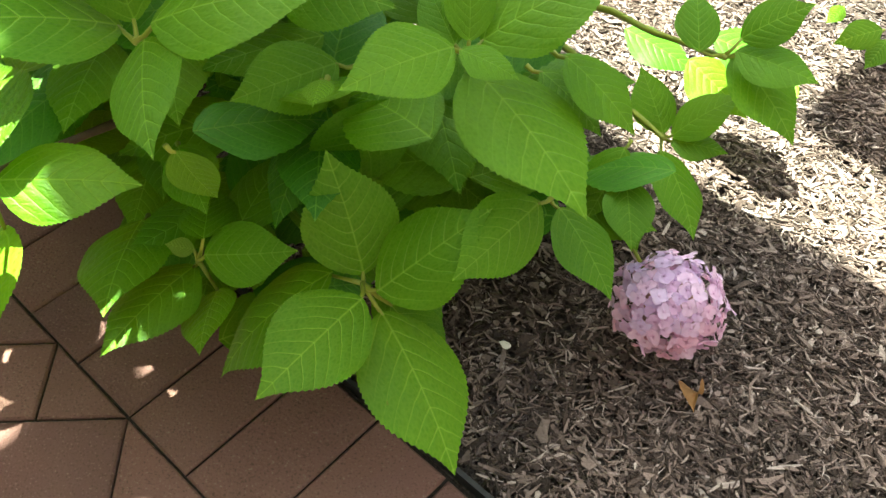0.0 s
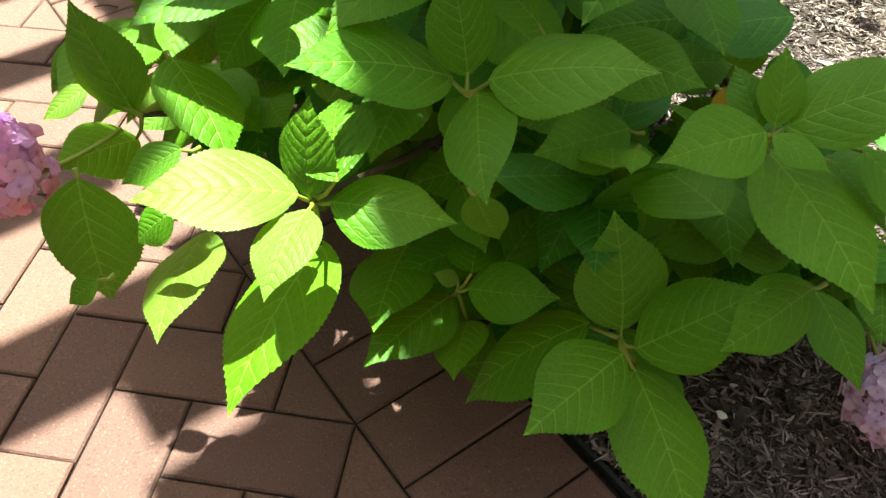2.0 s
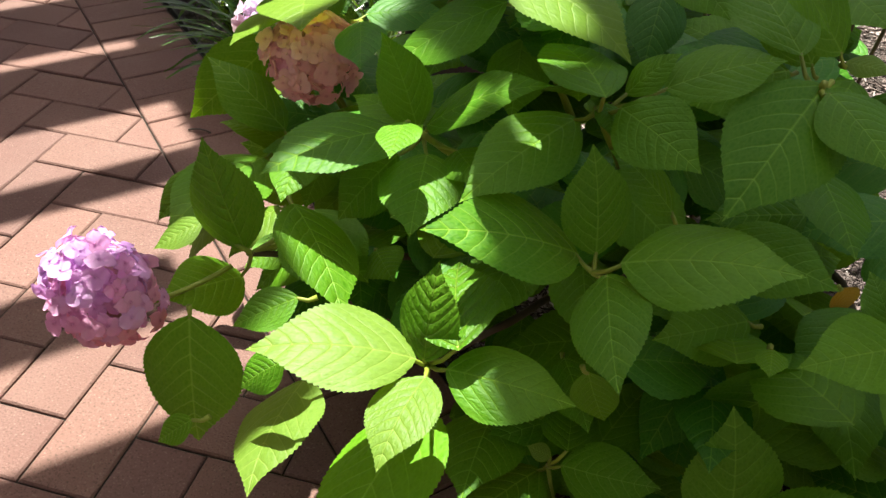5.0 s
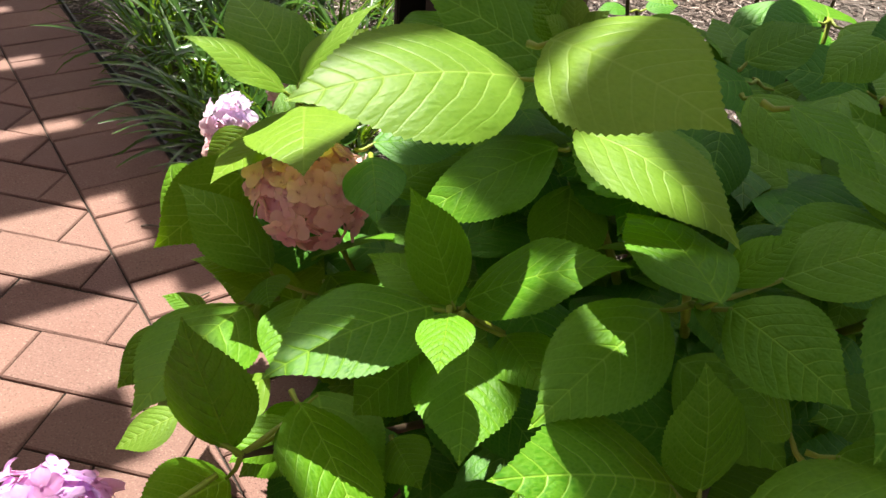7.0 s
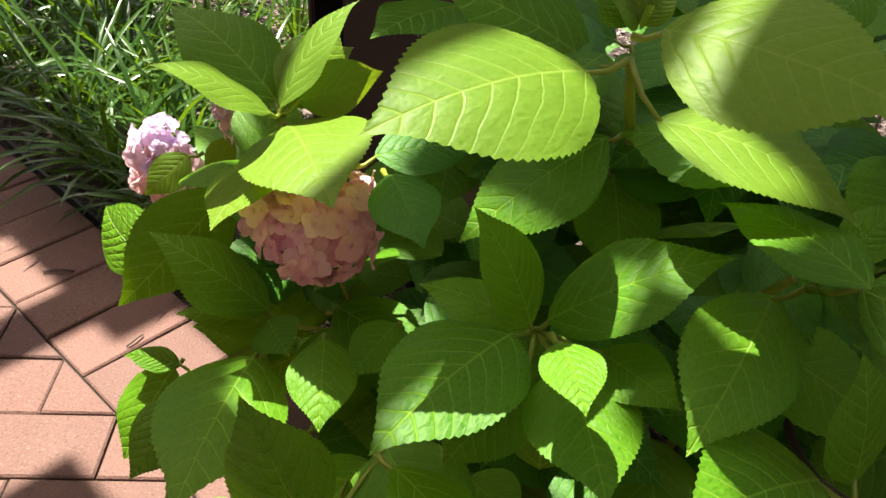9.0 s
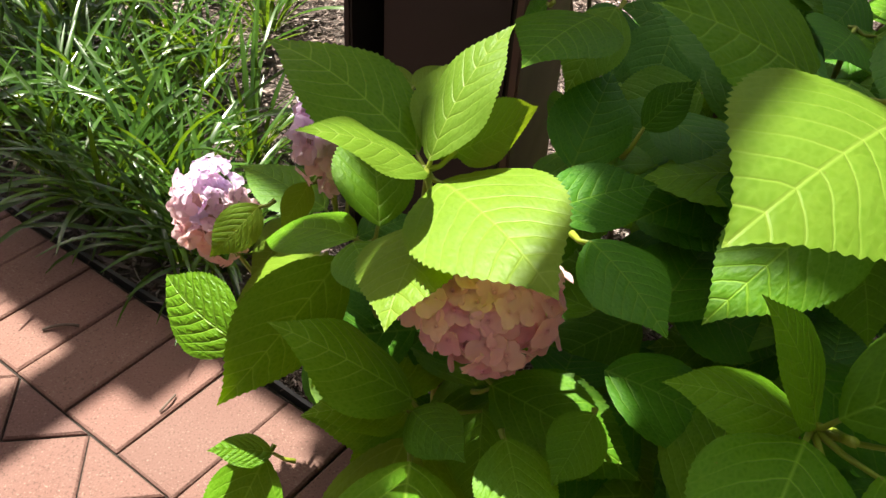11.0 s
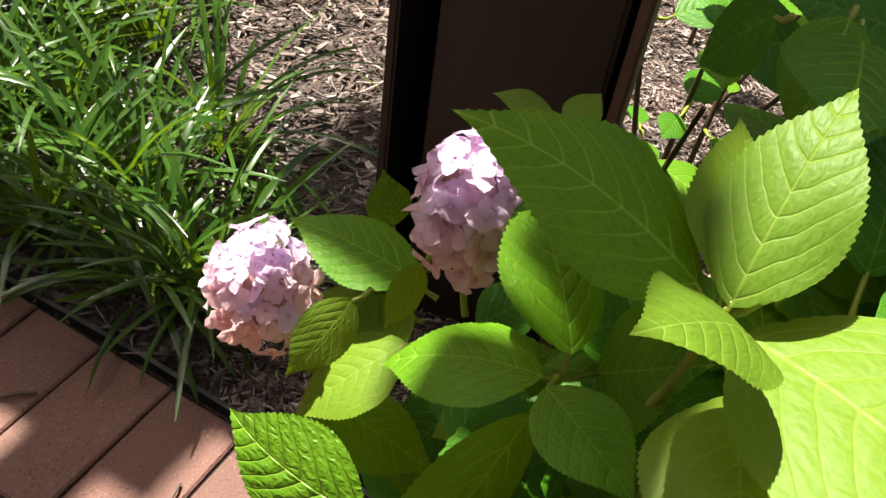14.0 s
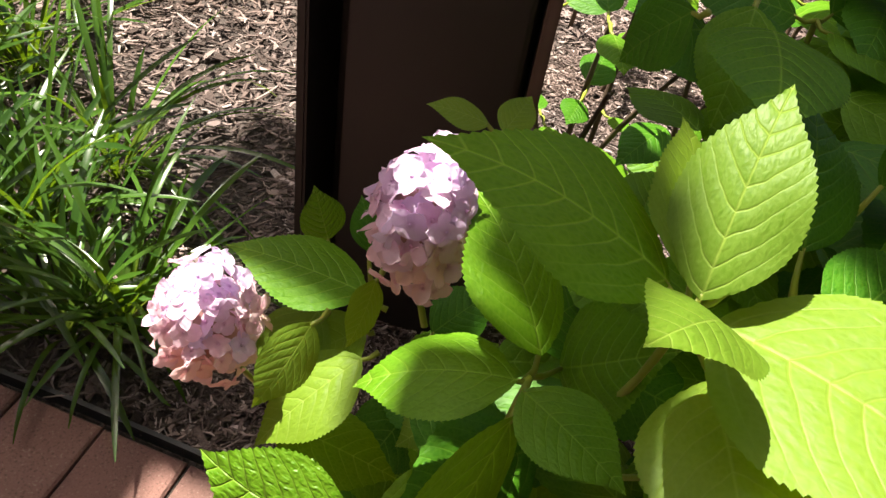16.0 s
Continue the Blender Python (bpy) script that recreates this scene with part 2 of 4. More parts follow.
# ---- building helpers ----
def mesh_from(name, verts, faces, material, smooth=False):
    mesh = bpy.data.meshes.new(name)
    mesh.from_pydata([tuple(v) for v in verts], [], [tuple(f) for f in faces])
    mesh.materials.append(material)
    if smooth:
        mesh.polygons.foreach_set("use_smooth", [True] * len(mesh.polygons))
    mesh.update()
    return mesh


def part(name, mesh, parent, label="", matrix=None):
    ob = new(name, mesh)
    ob.parent = parent
    if parent is not None:
        ob.matrix_parent_inverse = Matrix.Identity(4)
    if matrix is not None:
        ob.matrix_basis = matrix
    return tagged(ob, label)


def tube(points, radii, sides=8):
    """Vertices and faces of a tapering tube along points, closed at both ends."""
    pts = [Vector(p) for p in points]
    verts, faces = [], []
    across = None
    for i, p in enumerate(pts):
        d = (pts[min(i + 1, len(pts) - 1)] - pts[max(i - 1, 0)]).normalized()
        if across is None:
            across = d.orthogonal().normalized()
        across = (across - d * across.dot(d)).normalized()
        other = d.cross(across)
        for k in range(sides):
            a = 2 * math.pi * k / sides
            verts.append(p + (across * math.cos(a) + other * math.sin(a)) * radii[i])
    for i in range(len(pts) - 1):
        for k in range(sides):
            a, b = i * sides + k, i * sides + (k + 1) % sides
            faces.append((a, b, b + sides, a + sides))
    faces.append(tuple(range(sides))[::-1])
    faces.append(tuple(range((len(pts) - 1) * sides, len(pts) * sides)))
    return verts, faces


def bent(a, b, sag, steps=7):
    """Points from a to b, bowed by the vector sag."""
    a, b, sag = Vector(a), Vector(b), Vector(sag)
    return [a.lerp(b, i / steps) + sag * 4 * (i / steps) * (1 - i / steps) for i in range(steps + 1)]


# ---- ground ----
JOIN = Vector((-0.287, 0.525))          # where a soldier joint meets the herringbone
ALONG = Vector((-0.7326, 0.6807))       # the way the border runs
OUT = Vector((0.6807, 0.7326))          # from the paving to the bed
SIDE = Matrix.Rotation(radians(-135.0), 2) @ ALONG
UPWARD = Matrix.Rotation(radians(-45.0), 2) @ ALONG
PITCH, WIDE = 0.110, 0.202


def spot(s, v):
    """The place s along the border and v out from its inner line."""
    return JOIN + ALONG * s + OUT * v


def sheet(name, corners, z, material, cuts=1):
    a, b, c, d = [Vector((*p, z)) for p in corners]
    verts = [a.lerp(b, i / cuts).lerp(d.lerp(c, i / cuts), j / cuts) for j in range(cuts + 1) for i in range(cuts + 1)]
    faces = [(j * (cuts + 1) + i, j * (cuts + 1) + i + 1, (j + 1) * (cuts + 1) + i + 1, (j + 1) * (cuts + 1) + i) for j in range(cuts) for i in range(cuts)]
    return new(name, mesh_from(name, verts, faces, material))


ground = tagged(sheet("ground", ((-60, -60), (60, -60), (60, 60), (-60, 60)), -0.012, SOIL, 4), "dark brown garden soil under shredded bark mulch", "ground", kind="structure")
paving = tagged(sheet("pavement", (spot(-1.1, -1.25), spot(2.9, -1.25), spot(2.9, WIDE + 0.004), spot(-1.1, WIDE + 0.004)), -0.006, SAND, 2),
                "red clay brick path laid in herringbone with a soldier border", "brick path", kind="structure")

# thin edging between the border and the bed
verts, faces = [], []
for k in range(33):
    p = spot(-2.0 + k * 0.19, WIDE + 0.007 + 0.003 * math.sin(k * 1.7))
    q = p + OUT * 0.006
    verts += [(*p, -0.02), (*q, -0.02), (*q, 0.007), (*p, 0.007)]
for k in range(32):
    for i in range(4):
        a, b = k * 4 + i, k * 4 + (i + 1) % 4
        faces.append((a, b, b + 4, a + 4))
tagged(new("edging", mesh_from("edging", verts, faces, EDGING)), "thin black plastic edging strip along the brick path", "edging", kind="structure")

# ---- pergola: a column, and unseen roof boards placed for the shade they cast ----
pergola = tagged(new("pergola"), "dark bronze steel column with an unseen slatted roof added for its shade", "pergola")
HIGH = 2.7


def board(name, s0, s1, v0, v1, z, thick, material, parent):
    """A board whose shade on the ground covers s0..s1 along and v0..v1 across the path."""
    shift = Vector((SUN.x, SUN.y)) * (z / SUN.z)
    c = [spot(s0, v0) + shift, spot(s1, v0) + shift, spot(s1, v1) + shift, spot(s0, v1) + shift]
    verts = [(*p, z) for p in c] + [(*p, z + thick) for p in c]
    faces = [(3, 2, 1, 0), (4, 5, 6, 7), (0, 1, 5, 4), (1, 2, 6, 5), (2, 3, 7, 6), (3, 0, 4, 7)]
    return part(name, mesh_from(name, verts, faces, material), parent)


# long bars follow the stripes on the path; short pieces are added to shade leaves
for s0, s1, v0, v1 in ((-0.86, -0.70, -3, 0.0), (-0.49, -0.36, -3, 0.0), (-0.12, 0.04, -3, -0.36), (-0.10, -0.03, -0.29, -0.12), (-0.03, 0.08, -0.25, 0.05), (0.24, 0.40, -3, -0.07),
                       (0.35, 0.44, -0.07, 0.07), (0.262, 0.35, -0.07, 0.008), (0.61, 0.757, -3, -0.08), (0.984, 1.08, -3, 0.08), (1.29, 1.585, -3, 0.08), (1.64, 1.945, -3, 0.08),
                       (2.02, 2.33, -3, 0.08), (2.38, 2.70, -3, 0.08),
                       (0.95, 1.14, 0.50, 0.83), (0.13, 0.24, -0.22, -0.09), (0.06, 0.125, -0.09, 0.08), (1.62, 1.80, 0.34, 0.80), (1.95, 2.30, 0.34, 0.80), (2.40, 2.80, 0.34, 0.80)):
    board("shade_slat", s0, s1, v0, v1, HIGH, 0.03, CEDAR, pergola)
# unseen boards, each sized only to keep sun off some leaves, mulch or grass
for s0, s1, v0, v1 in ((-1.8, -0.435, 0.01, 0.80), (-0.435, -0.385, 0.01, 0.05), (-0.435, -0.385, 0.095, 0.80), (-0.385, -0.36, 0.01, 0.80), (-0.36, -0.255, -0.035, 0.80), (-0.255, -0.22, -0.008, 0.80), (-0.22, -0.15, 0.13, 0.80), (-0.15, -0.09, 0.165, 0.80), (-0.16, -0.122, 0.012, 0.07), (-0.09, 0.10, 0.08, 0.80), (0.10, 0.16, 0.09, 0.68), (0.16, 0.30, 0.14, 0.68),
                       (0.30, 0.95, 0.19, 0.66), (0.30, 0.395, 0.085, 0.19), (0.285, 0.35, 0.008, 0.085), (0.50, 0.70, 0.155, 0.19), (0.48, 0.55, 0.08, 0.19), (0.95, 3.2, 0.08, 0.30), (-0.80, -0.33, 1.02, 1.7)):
    board("shade_board", s0, s1, v0, v1, HIGH + 0.3, 0.1, CEDAR, pergola)

# the column: two flanges and a web
COLUMN = pose(-0.627, 1.45, 0, 0, 0, -33)


def plate(name, x0, x1, y0, y1, z0, z1, bevel=0.003, paint=BRONZE):
    bm = bmesh.new()
    bmesh.ops.create_cube(bm, size=1, matrix=Matrix.Translation(((x0 + x1) / 2, (y0 + y1) / 2, (z0 + z1) / 2)) @ Matrix.Diagonal((x1 - x0, y1 - y0, z1 - z0, 1)))
    bmesh.ops.bevel(bm, geom=bm.edges[:], offset=bevel, segments=2, affect="EDGES")
    mesh = bpy.data.meshes.new(name)
    bm.to_mesh(mesh)
    bm.free()
    mesh.materials.append(paint)
    return mesh


part("flange", plate("flange", 0.0, 0.012, 0.0, 0.17, -0.05, HIGH), pergola, matrix=COLUMN)
part("flange", plate("flange", 0.235, 0.248, 0.0, 0.17, -0.05, HIGH, 0.003, BROWN), pergola, "lighter brown outer face of the column", matrix=COLUMN)
part("web", plate("web", 0.012, 0.235, 0.135, 0.147, -0.05, HIGH), pergola, matrix=COLUMN)
part("panel", plate("panel", 0.046, 0.226, 0.022, 0.034, -0.05, HIGH, 0.005), pergola, "smooth dark bronze face panel", matrix=COLUMN)

# plain unseen walls, added around the path and bed to cut low sky light
MASONRY = plain_material("grey_brown_masonry", (0.10, 0.08, 0.07), (0.16, 0.13, 0.11), 0.9, 6.0, 0.0, 0.4)


def wall(name, a, b, high, thick):
    a, b = Vector(a), Vector(b)
    side = (b - a).normalized().orthogonal() * thick
    verts = [(*p, z) for z in (-0.05, high) for p in (a, b, b + side, a + side)]
    faces = [(3, 2, 1, 0), (4, 5, 6, 7), (0, 1, 5, 4), (1, 2, 6, 5), (2, 3, 7, 6), (3, 0, 4, 7)]
    return tagged(new(name, mesh_from(name, verts, faces, MASONRY)), "plain grey brown masonry wall, unseen, added to cut low sky light", "wall", kind="structure")


wall("unseen_wall_west", spot(-3.0, -2.6), spot(7.0, -2.6), 4.2, 0.2)
wall("unseen_wall_south", spot(-3.0, -2.4), spot(-3.0, 4.0), 4.2, 0.2)
wall("unseen_wall_north", spot(6.8, -2.4), spot(6.8, 4.2), 3.3, 0.2)
wall("unseen_wall_east", spot(-3.0, 4.4), spot(7.0, 4.4), 2.6, 0.2)

# ---- hydrangea: leaves, stalks and flower heads ----
OUTLINE = ((0.0, 0.0), (0.03, 0.24), (0.08, 0.47), (0.15, 0.69), (0.25, 0.89), (0.34, 0.98), (0.42, 1.0), (0.53, 0.95), (0.63, 0.82), (0.72, 0.63), (0.80, 0.42), (0.87, 0.235), (0.93, 0.11), (0.97, 0.05), (1.0, 0.0))


def half_width(t):
    """The half width of an ovate blade with a drawn-out tip, t of the way from its base."""
    for (t0, w0), (t1, w1) in zip(OUTLINE, OUTLINE[1:]):
        if t <= t1:
            return w0 + (w1 - w0) * (t - t0) / (t1 - t0)
    return 0.0


def blade_shape(arch, seed, teeth=24, half=8, quilt=0.003, fold=-0.03):
    """Vertices, faces and surface coordinates of a serrated blade: base at the origin, tip at y = 1, half width 1 in x, heights in lengths."""
    rng = random.Random(seed)
    rows = teeth * 2
    wave, skew, twist = rng.uniform(0, 6), rng.uniform(-0.05, 0.05), rng.uniform(-0.03, 0.03)
    fold += rng.uniform(-0.03, 0.03)
    ripple, droop = rng.uniform(0.006, 0.02), rng.uniform(0.0, 0.035)
    verts, faces, uvs = [], [], []
    for i in range(rows + 1):
        t = i / rows
        w = (half_width(t - 0.012) + 2 * half_width(t) + half_width(min(1, t + 0.012))) / 4 if 0 < t < 1 else 0.0
        for j in range(-half, half + 1):
            x = j / half
            tooth = abs(j) == half and i % 2 == 1 and 2 < i < rows - 1
            reach = w * x * (1.034 if tooth else 1.0)
            y = t + (0.011 if tooth else 0.0)
            a = abs(reach)
            phase = 8.5 * (t - 0.21 * a - 0.19 * a * a) + 0.35
            z = arch * 4 * t * (1 - t) - droop * max(0, t - 0.55) ** 2 * 5 + fold * a * a + twist * reach * t
            z += quilt * abs(math.sin(math.pi * phase)) * min(1, a * 3) * (1 - 0.5 * a) - quilt * 0.9 * max(0, 1 - a * 9)
            z += ripple * math.sin(11 * t + wave + (2.3 if x > 0 else 0)) * a * a
            verts.append((reach + skew * math.sin(math.pi * t), y, z))
            uvs.append((0.5 + 0.5 * reach, t))
    wide = 2 * half + 1
    for i in range(rows):
        for j in range(2 * half):
            a = i * wide + j
            faces.append((a, a + 1, a + wide + 1, a + wide))
    return verts, faces, uvs


def blade_mesh(name, shape, material):
    verts, faces, uvs = shape
    mesh = mesh_from(name, verts, faces, material, True)
    mesh.uv_layers.new(name="blade").data.foreach_set("uv", [c for poly in mesh.polygons for v in poly.vertices for c in uvs[v]])
    return mesh


TONES = {"green": LEAF, "young": LEAF_YOUNG, "pale": LEAF_SUNLIT, "old": LEAF_OLD, "blue": LEAF_SHADED, "crinkled": LEAF_CRINKLED}
QUILT = {"crinkled": 0.009, "young": 0.0030, "pale": 0.0026}
leaf_count = 0


def blade_pose(base, tip, ratio, face):
    axis = tip - base
    length = axis.length
    axis = axis / length
    up = Vector(face)
    up = (up - axis * up.dot(axis)).normalized()
    m = Matrix.Identity(4)
    m.col[0] = (*(axis.cross(up) * length * ratio), 0)
    m.col[1] = (*(axis * length), 0)
    m.col[2] = (*(up * length), 0)
    m.col[3] = (*base, 1)
    return m, axis, up, length


def leaf(plant, base, tip, ratio, face, arch, tone, node):
    """A leaf from base to tip, its upper side turned as far as it can to face; with its stalk to the node."""
    global leaf_count
    leaf_count += 1
    base, tip = Vector(base), Vector(tip)
    m, axis, up, length = blade_pose(base, tip, ratio, face)
    mesh = blade_mesh("leaf_blade", blade_shape(arch, leaf_count, 30 if length > 0.08 else 20, 8, QUILT.get(tone, 0.003)), TONES[tone])
    made = part("leaf", mesh, plant, matrix=m)
    if tone == "old":
        tagged(made, "yellowed withering leaf")
    if node is not None:
        mid = base.lerp(Vector(node), 0.5) + Vector((0, 0, -0.004))
        v, f = tube([base + axis * length * 0.03 - up * length * 0.004, mid, Vector(node)], [0.0016, 0.0021, 0.0028], 7)
        part("petiole", mesh_from("petiole", v, f, STALK, True), plant)
    return made


UNDER = [blade_shape(arch, 900 + k, 14, 4) for k, arch in enumerate((0.045, 0.06, 0.03, 0.075))]


def thicket(plant, poses, material, label):
    """Many small leaves deep inside a bush, as one mesh."""
    verts, faces, uvs = [], [], []
    for k, m in enumerate(poses):
        v, f, u = UNDER[k % 4]
        n = len(verts)
        verts += [m @ Vector(p) for p in v]
        faces += [tuple(i + n for i in g) for g in f]
        uvs += u
    if poses:
        tagged(part("inner_foliage", blade_mesh("inner_foliage", (verts, faces, uvs), material), plant, label), kind="stuff")


def stem(plant, path, thick, thin, material):
    path = [Vector(p) for p in path]
    pts = []
    for i in range(len(path) - 1):
        a, b = path[max(i - 1, 0)], path[i]
        c, d = path[i + 1], path[min(i + 2, len(path) - 1)]
        for k in range(5):
            t = k / 5
            pts.append(0.5 * ((2 * b) + (c - a) * t + (2 * a - 5 * b + 4 * c - d) * t * t + (3 * b - a - 3 * c + d) * t * t * t))
    pts.append(path[-1])
    radii = [thick + (thin - thick) * i / (len(pts) - 1) + 0.0004 * math.sin(i * 2.1) for i in range(len(pts))]
    v, f = tube(pts, radii, 8)
    return part("stem", mesh_from("stem", v, f, material, True), plant)


def floret_mesh(name, material, seed):
    """Four broad rounded overlapping sepals round a small bead."""
    rng = random.Random(seed)
    verts, faces = [], []
    for k in range(4):
        turn = k * math.pi / 2 + rng.uniform(-0.12, 0.12)
        size, cup, tip = rng.uniform(0.84, 1.10), rng.uniform(-0.30, 0.30), rng.uniform(-0.30, 0.10)
        broad, lean = rng.uniform(0.43, 0.53), rng.uniform(-0.10, 0.10)
        start = len(verts)
        for i in range(9):
            t = i / 8
            w = size * broad * max(0.10 if i == 0 else 0.0, math.sin(math.pi * min(1.0, 0.06 + 0.94 * t ** 1.15)) ** 0.58)
            for j in range(-3, 4):
                q = j / 3
                x = w * q + lean * t * t * size
                y = size * (t - 0.07 * q * q * t)
                z = cup * t * t + tip * t ** 4 + 0.10 * q * q * t + 0.03 * (k % 2) + 0.03 * math.sin(5 * q + 6 * t + k)
                verts.append((x * math.cos(turn) - y * math.sin(turn), x * math.sin(turn) + y * math.cos(turn), z))
        for i in range(8):
            for j in range(6):
                a = start + i * 7 + j
                faces.append((a, a + 1, a + 8, a + 7))
    start = len(verts)
    for z, r in ((0.02, 0.09), (0.09, 0.10), (0.14, 0.04)):
        for q in range(6):
            verts.append((r * math.cos(q * math.pi / 3), r * math.sin(q * math.pi / 3), z))
    for i in range(2):
        for q in range(6):
            a, b = start + i * 6 + q, start + i * 6 + (q + 1) % 6
            faces.append((a, b, b + 6, a + 6))
    faces.append(tuple(range(start + 12, start + 18)))
    return mesh_from(name, verts, faces, material, True)


def flower_head(plant, centre, radius, lean, foot, count, low, high, blush, label, seed, size=0.0130, loose=0.45, open_at=-0.75):
    """A mophead: florets over a lumpy dome, on a stalk that runs back to foot."""
    rng = random.Random(seed)
    centre, lean = Vector(centre), Vector(lean).normalized()
    petals = petal_material("petal", low, high, centre.z - radius[2], centre.z + radius[2], blush)
    kinds = [floret_mesh("floret", petals, seed * 10 + k) for k in range(5)]
    turn = lean.to_track_quat("Z", "Y").to_matrix()
    verts, faces = [], []
    rings, spokes = 8, 14
    for i in range(rings + 1):
        a = math.pi * i / rings
        for q in range(spokes):
            b = 2 * math.pi * q / spokes
            k = 0.62 * (1 + 0.06 * math.sin(5 * b + 3 * a))
            p = Vector((math.sin(a) * math.cos(b) * radius[0] * k, math.sin(a) * math.sin(b) * radius[1] * k, math.cos(a) * radius[2] * k))
            verts.append(centre + turn @ p)
    for i in range(rings):
        for q in range(spokes):
            a, b = i * spokes + q, i * spokes + (q + 1) % spokes
            faces.append((a, a + spokes, b + spokes, b))
    v, f = tube(bent(centre - turn @ Vector((0, 0, radius[2] * 0.5)), foot, (0, 0, -0.006)), [0.0026] * 8, 7)
    head = part("flower_head", mesh_from("flower_head", verts, faces, HEART, True), plant, label)
    part("stalk", mesh_from("stalk", v, f, STALK, True), head)
    golden = math.pi * (3 - math.sqrt(5))
    for i in range(count):
        h = 1 - 2 * (i + 0.5) / count
        if h < open_at:
            continue
        r, b = math.sqrt(1 - h * h), i * golden + rng.uniform(-0.12, 0.12)
        out = Vector((r * math.cos(b), r * math.sin(b), h))
        at = Vector((out.x * radius[0], out.y * radius[1], out.z * radius[2])) * rng.uniform(0.90 - 0.26 * loose, 1.0 + 0.10 * loose)
        facing = (turn @ (Vector((out.x / radius[0], out.y / radius[1], out.z / radius[2])).normalized() + Vector((rng.uniform(-loose, loose), rng.uniform(-loose, loose), rng.uniform(-0.25, loose))))).normalized()
        q = facing.to_track_quat("Z", "Y").to_matrix().to_4x4() @ Matrix.Rotation(rng.uniform(0, 1.57), 4, "Z")
        m = Matrix.Translation(centre + turn @ at) @ q @ Matrix.Scale(size * rng.uniform(0.82, 1.18), 4)
        part("floret", kinds[i % 5], head, matrix=m)
    return head


HEART = stalk_material("flower_heart", (0.34, 0.20, 0.16), (0.52, 0.32, 0.28))

bush = tagged(new("hydrangea_bush"), "large green hydrangea bush leaning over the brick path with pink mopheads", "hydrangea", "hydrangeas in the bed")
rear_bush = tagged(new("hydrangea_bush"), "leafy hydrangea bush beside the dark column with fading mauve pink mopheads", "hydrangea", "hydrangeas in the bed")
far_bush = tagged(new("hydrangea_bush"), "open hydrangea with bare brown stems in sunlit mulch", "hydrangea", "hydrangeas in the bed")

# -- leaves --
leaf(bush, (0.011, 0.522, 0.278), (-0.015, 0.556, 0.405), 0.33, (0.276, -0.914, 0.298), 0.052, "green", (0.010, 0.515, 0.274))
leaf(bush, (0.024, 0.498, 0.283), (0.125, 0.522, 0.371), 0.32, (-0.508, -0.484, 0.713), 0.039, "green", (0.010, 0.515, 0.274))
leaf(bush, (0.013, 0.485, 0.292), (-0.066, 0.374, 0.304), 0.31, (0.343, -0.145, 0.928), 0.046, "green", (0.010, 0.515, 0.274))
leaf(bush, (0.027, 0.495, 0.258), (0.097, 0.358, 0.200), 0.32, (0.398, -0.181, 0.900), 0.033, "green", (0.010, 0.515, 0.274))
leaf(bush, (0.032, 0.538, 0.210), (0.092, 0.491, 0.166), 0.32, (0.005, -0.680, 0.733), 0.051, "green", (0.010, 0.515, 0.274))
leaf(bush, (-0.020, 0.534, 0.268), (-0.139, 0.477, 0.171), 0.33, (-0.629, -0.008, 0.777), 0.066, "green", (0.010, 0.515, 0.274))
leaf(bush, (-0.171, 0.584, 0.215), (-0.244, 0.474, 0.212), 0.32, (-0.094, 0.035, 0.995), 0.057, "green", (-0.163, 0.575, 0.235))
leaf(bush, (-0.150, 0.562, 0.258), (-0.052, 0.545, 0.285), 0.31, (-0.310, -0.577, 0.756), 0.050, "green", (-0.163, 0.575, 0.235))
leaf(bush, (-0.150, 0.570, 0.192), (-0.148, 0.473, 0.217), 0.31, (-0.374, 0.228, 0.899), 0.050, "green", (-0.163, 0.575, 0.235))
leaf(bush, (-0.236, 0.637, 0.226), (-0.236, 0.496, 0.250), 0.34, (-0.153, 0.168, 0.974), 0.049, "green", (-0.236, 0.655, 0.213))
leaf(bush, (-0.161, 0.571, 0.255), (-0.187, 0.567, 0.268), 0.33, (0.425, -0.559, 0.712), 0.050, "young", (-0.163, 0.575, 0.235))
leaf(bush, (-0.146, 0.563, 0.281), (-0.154, 0.649, 0.260), 0.33, (-0.072, 0.237, 0.969), 0.058, "green", (-0.163, 0.575, 0.235))
leaf(bush, (-0.142, 0.554, 0.406), (-0.118, 0.557, 0.344), 0.33, (0.090, -0.996, -0.021), 0.056, "green", (-0.148, 0.553, 0.413))
leaf(bush, (-0.171, 0.602, 0.497), (-0.292, 0.524, 0.550), 0.30, (0.416, -0.030, 0.909), 0.060, "green", (-0.155, 0.577, 0.500))
leaf(bush, (-0.135, 0.568, 0.524), (0.001, 0.557, 0.557), 0.32, (-0.253, -0.229, 0.940), 0.060, "green", (-0.155, 0.577, 0.500))
leaf(bush, (-0.144, 0.569, 0.509), (-0.116, 0.450, 0.499), 0.27, (-0.442, -0.179, 0.879), 0.039, "green", (-0.155, 0.577, 0.500))
leaf(bush, (-0.156, 0.591, 0.508), (-0.175, 0.610, 0.603), 0.31, (0.465, -0.848, 0.256), 0.037, "green", (-0.155, 0.577, 0.500))
leaf(bush, (-0.058, 0.662, 0.501), (0.046, 0.627, 0.498), 0.33, (-0.126, -0.465, 0.876), 0.058, "green", (-0.076, 0.667, 0.492))
leaf(bush, (-0.101, 0.637, 0.534), (-0.163, 0.641, 0.584), 0.32, (0.596, -0.305, 0.743), 0.054, "green", (-0.087, 0.636, 0.512))
leaf(bush, (-0.276, 0.472, 0.459), (-0.402, 0.424, 0.476), 0.32, (0.147, -0.034, 0.989), 0.073, "young", (-0.272, 0.490, 0.436))
